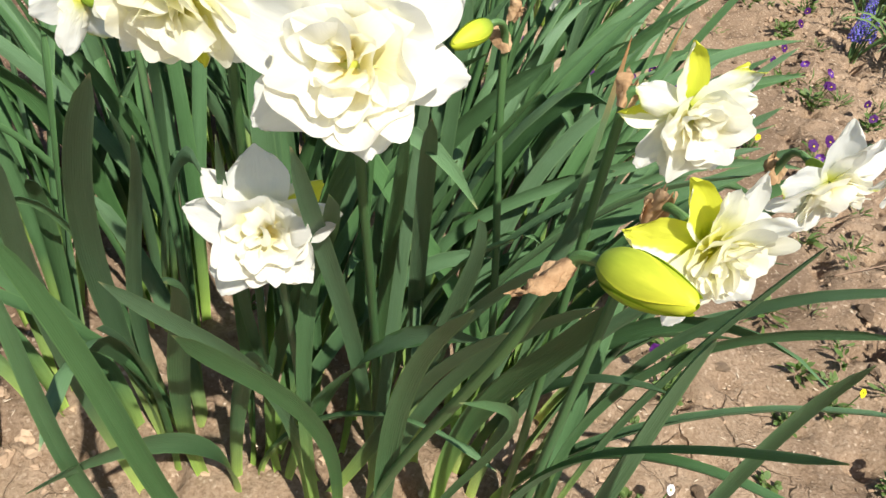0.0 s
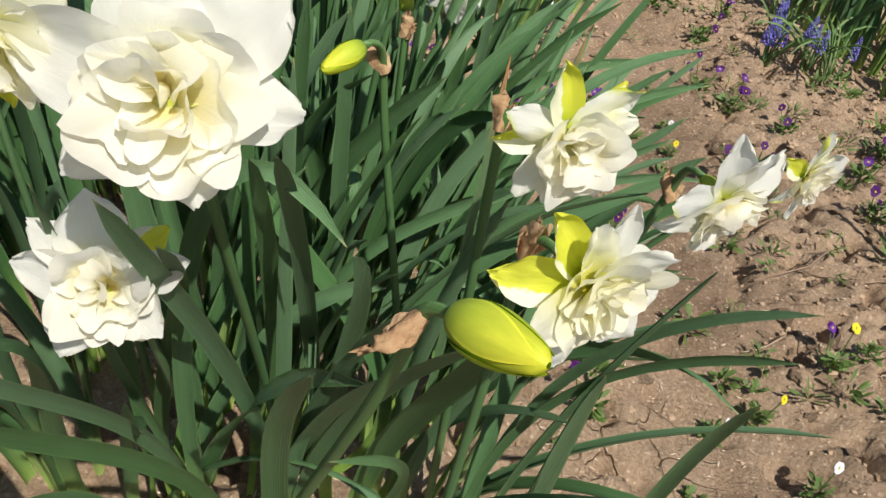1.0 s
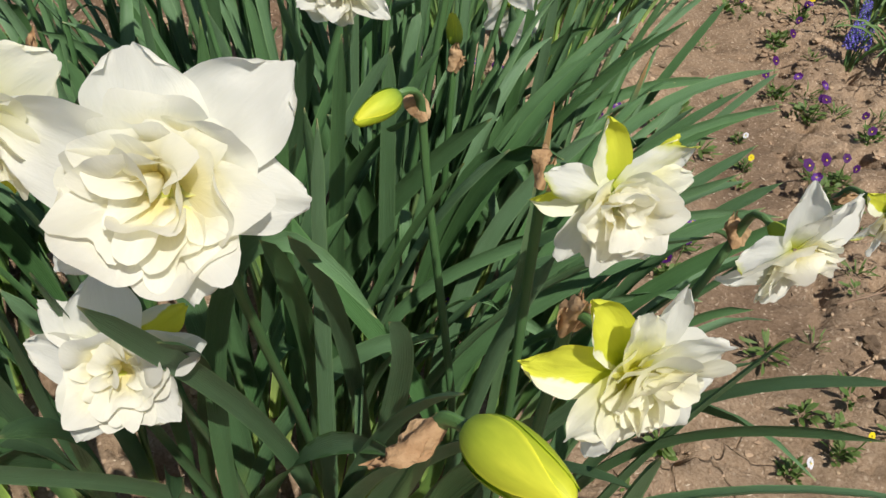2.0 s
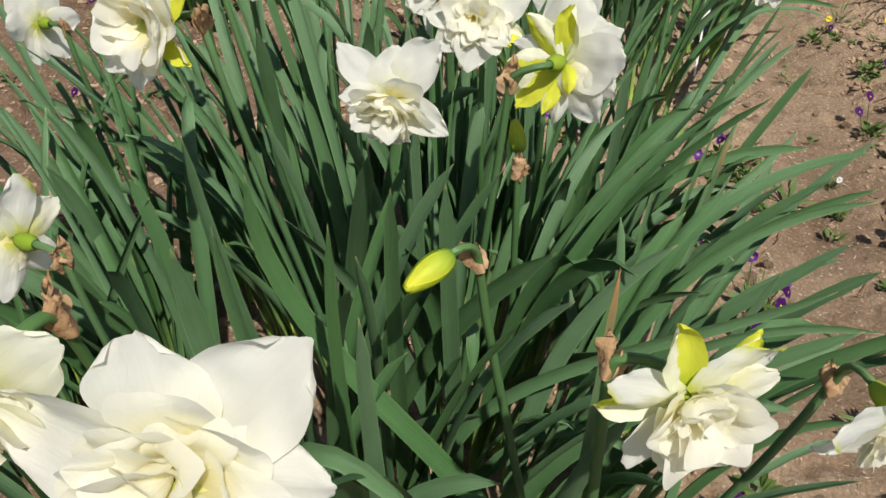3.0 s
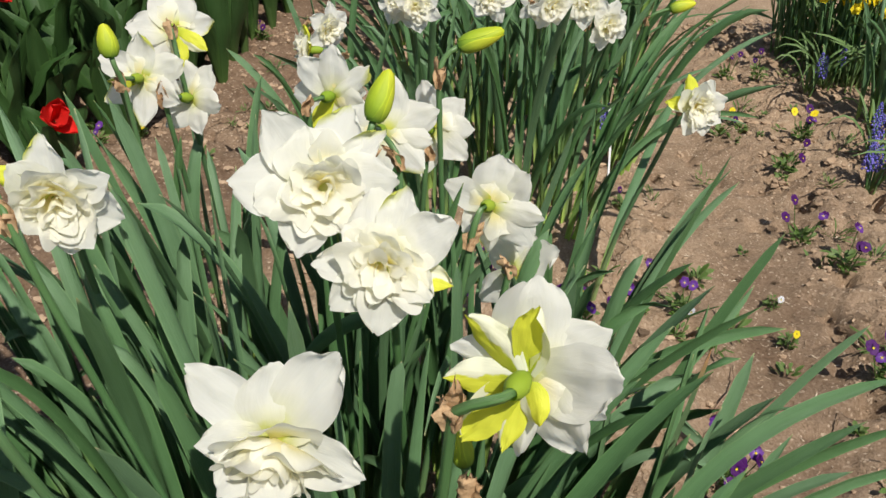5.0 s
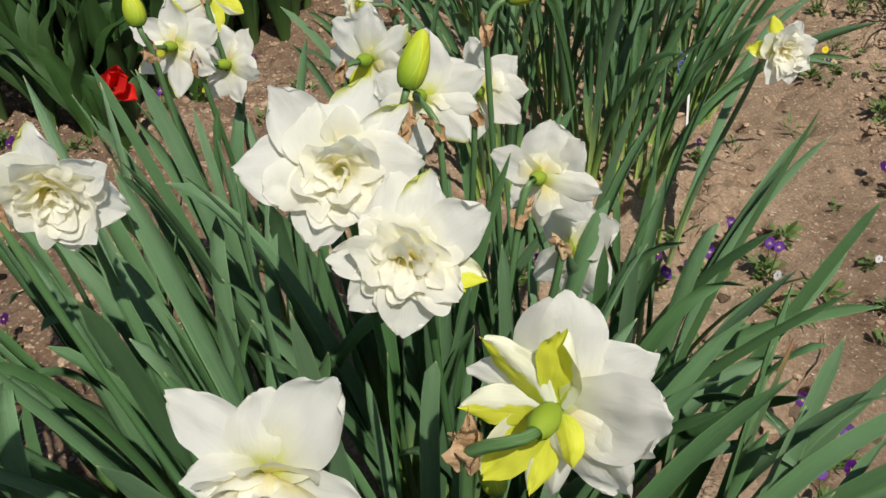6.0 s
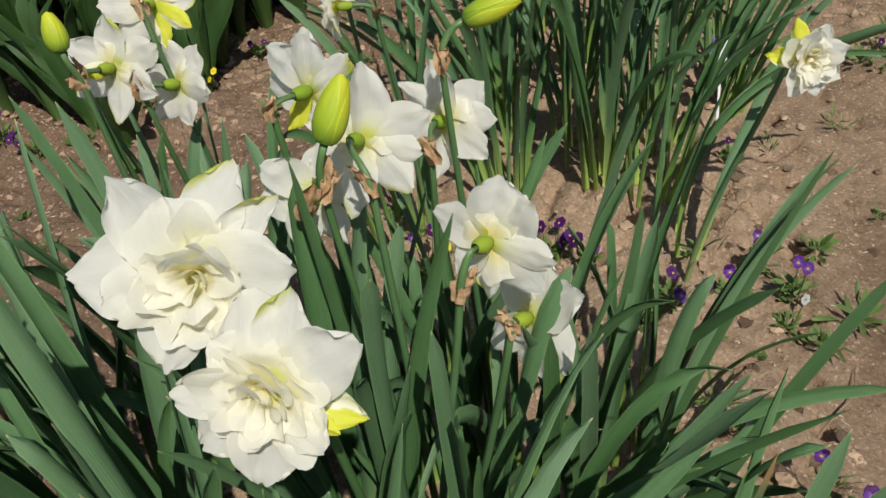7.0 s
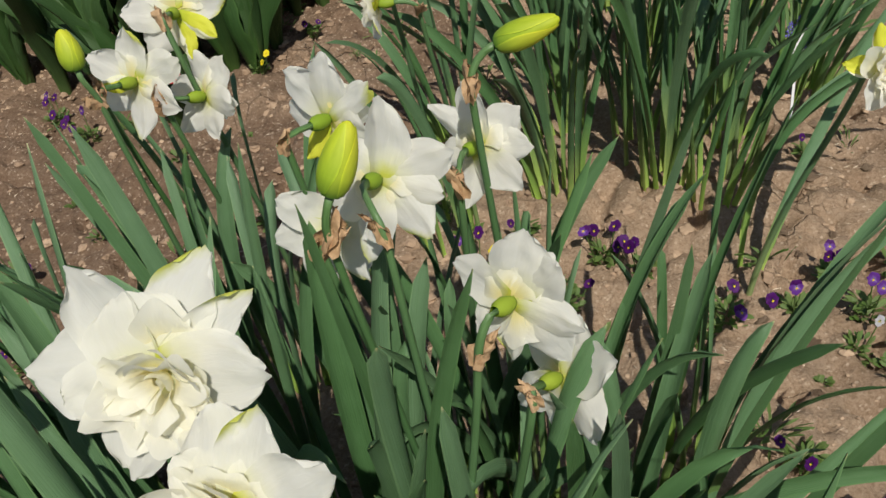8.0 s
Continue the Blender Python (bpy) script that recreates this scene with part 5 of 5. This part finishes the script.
# ---- plant label ----
tag = thing("plant_label", on_ground(0.388, 1.856), "white plastic plant label stuck in the soil", "label")
bm = bmesh.new()
bmesh.ops.create_cube(bm, size=1.0, matrix=Matrix.Translation((0, 0, 0.130)) @ Matrix.Diagonal((0.018, 0.0016, 0.036, 1)))
bmesh.ops.create_cube(bm, size=1.0, matrix=Matrix.Translation((0, 0, 0.05)) @ Matrix.Diagonal((0.004, 0.0014, 0.130, 1)))
bmesh.ops.bevel(bm, geom=bm.edges[:], offset=0.0005, segments=1)
me = bpy.data.meshes.new("plate")
bm.to_mesh(me)
bm.free()
me.materials.append(PLASTIC)
part("plate", me, tag, pose(0, 0, 0, -14, 6, 25))

# ---- weeds, clods, chaff, dry stalks ----


def keep_clear(x, y):
    """Is this bare soil, outside the rows?"""
    near = -0.2 < x < 0.36 and 0.35 < y < 1.33
    nxt = 0.0 - 0.12 * (y - 1.6) < x < 0.40 + 0.14 * (y - 1.6) and y > 1.62
    return not near and not nxt


r = random.Random(21)
heap = Heap()
made = 0
while made < 210:
    x, y = r.uniform(-1.0, 1.1), r.uniform(0.35, 2.8)
    if not keep_clear(x, y) or (x < 0.3 and r.random() < 0.45) or (0.5 < x < 0.66 and r.random() < 0.6):
        continue
    here = Matrix.Translation(on_ground(x, y, 0.001)) @ Matrix.Scale(r.uniform(0.5, 1.1), 4)
    wide, reach, rise = r.choice(((0.5, 0.030, 0.012), (0.4, 0.045, 0.02), (0.6, 0.024, 0.008), (0.2, 0.06, 0.02), (0.15, 0.05, 0.03)))
    for k in range(r.randint(8, 22)):
        ln = reach * r.uniform(0.35, 0.6)
        v, f, uv = petal(ln, ln * wide * r.uniform(0.8, 1.2), r.randrange(99), cup=0.3, curl=-0.15, ruffle=0.06, point=0.15, waist=0.25, nu=2, nv=3)
        m = here @ Matrix.Rotation(r.uniform(0, 6.3), 4, "Z") @ Matrix.Translation((reach * 0.4 * r.random(), 0, rise * r.random())) @ Matrix.Rotation(radians(r.uniform(-70, -5)), 4, "Y") @ Matrix.Rotation(radians(r.uniform(-40, 40)), 4, "X")
        heap.add([m @ p for p in v], f, uv)
    made += 1
tagged(new("weed_seedlings", heap.mesh("weed_seedlings", [WEED])), "small green weed seedlings scattered over dry soil", "weeds", kind="stuff")

LUMPS = []
for level in (1, 2):
    ball = bmesh.new()
    bmesh.ops.create_icosphere(ball, subdivisions=level, radius=1.0)
    LUMPS.append(([v.co.copy() for v in ball.verts], [tuple(v.index for v in f.verts) for f in ball.faces]))
    ball.free()
CLODS = [mesh_of("clod", [Vector((v.x, v.y, v.z * 0.6)) * (1 + 0.75 * noise.noise(v * 1.3 + Vector((q, 0, 0))) + 0.45 * noise.noise(v * 3.1 + Vector((0, q, 0)))) for v in LUMPS[1][0]], LUMPS[1][1], CLOD, [(0.5, 0.5)] * len(LUMPS[1][0]), smooth=False) for q in range(1, 9)]
heap = Heap()
singles = 0
for k in range(15000):
    x, y = r.uniform(-1.2, 1.3), r.uniform(0.3, 2.9)
    if 0.50 < x < 0.68 and r.random() < 0.8 or x < 0.62 and r.random() < 0.45:
        continue
    s = min(0.0085, 0.0021 * r.paretovariate(1.6))
    c = on_ground(x, y, s * 0.1)
    sq = Vector((r.uniform(0.7, 1.3), r.uniform(0.7, 1.3), r.uniform(0.4, 0.75)))
    if s > 0.0056 and singles < 290 and 0.3 < x < 1.0 and y < 1.9:
        # the larger lumps beside the walk lie singly
        part("clod", CLODS[k % 8], ground, Matrix.Translation(c) @ Matrix.Rotation(r.uniform(0, 6.3), 4, "Z") @ Matrix.Diagonal((s * sq.x, s * sq.y, s * sq.z * 1.4, 1)))
        singles += 1
        continue
    lv, lf = LUMPS[1 if s > 0.0045 else 0]
    heap.add([c + Vector((v.x * sq.x, v.y * sq.y, v.z * sq.z)) * s * (1 + 0.75 * noise.noise(v * 1.3 + Vector((k, 0, 0))) + 0.45 * noise.noise(v * 3.1 + Vector((0, k, 0)))) for v in lv], lf, [(0.5, 0.5)] * len(lv))
tagged(new("soil_clods", heap.mesh("soil_clods", [CLOD], smooth=False)), "crumbs and clods of dry sandy soil", "soil crumbs", kind="stuff")
heap = Heap()
for k in range(6000):
    x, y = r.uniform(-1.0, 1.3), 0.3 + 2.5 * r.random() ** 1.4
    c = on_ground(x, y, 0.0015)
    ln, w, a = r.uniform(0.002, 0.006), r.uniform(0.0005, 0.0011), r.uniform(0, 6.3)
    d, e = Vector((math.cos(a), math.sin(a), r.uniform(-0.2, 0.2))) * ln, Vector((-math.sin(a), math.cos(a), 0)) * w
    heap.add([c - d, c + e, c + d, c - e, c + Vector((0, 0, w))], [(0, 1, 4), (1, 2, 4), (2, 3, 4), (3, 0, 4)], [(0.5, 0.5)] * 5)
tagged(new("chaff", heap.mesh("chaff", [CHAFF], smooth=False)), "pale dry chaff and husks scattered on the soil", "chaff", kind="stuff")
for k, (x, y, ln) in enumerate([(0.48, 1.30, 0.09), (0.70, 1.10, 0.16), (0.76, 1.13, 0.14), (0.85, 1.12, 0.12), (0.52, 1.05, 0.06), (0.60, 1.25, 0.07), (-0.45, 1.15, 0.08), (0.88, 1.30, 0.1), (0.66, 0.95, 0.06), (-0.35, 1.5, 0.08), (0.80, 1.40, 0.09)]):
    a = r.uniform(-0.7, 0.5)
    pts = [on_ground(x + ln * t * math.cos(a + 0.6 * t), y + ln * t * math.sin(a + 0.6 * t), 0.003 + 0.006 * math.sin(3 * t)) for t in (0, 0.25, 0.5, 0.75, 1)]
    v, f, uv = tube(pts, [0.0014, 0.0013, 0.0011, 0.0009, 0.0006], 5)
    tagged(new("dry_stalk", mesh_of("dry_stalk", v, f, TWIG, uv)), "thin dry brown stalk lying on the soil", "stalk", "dry stalks")
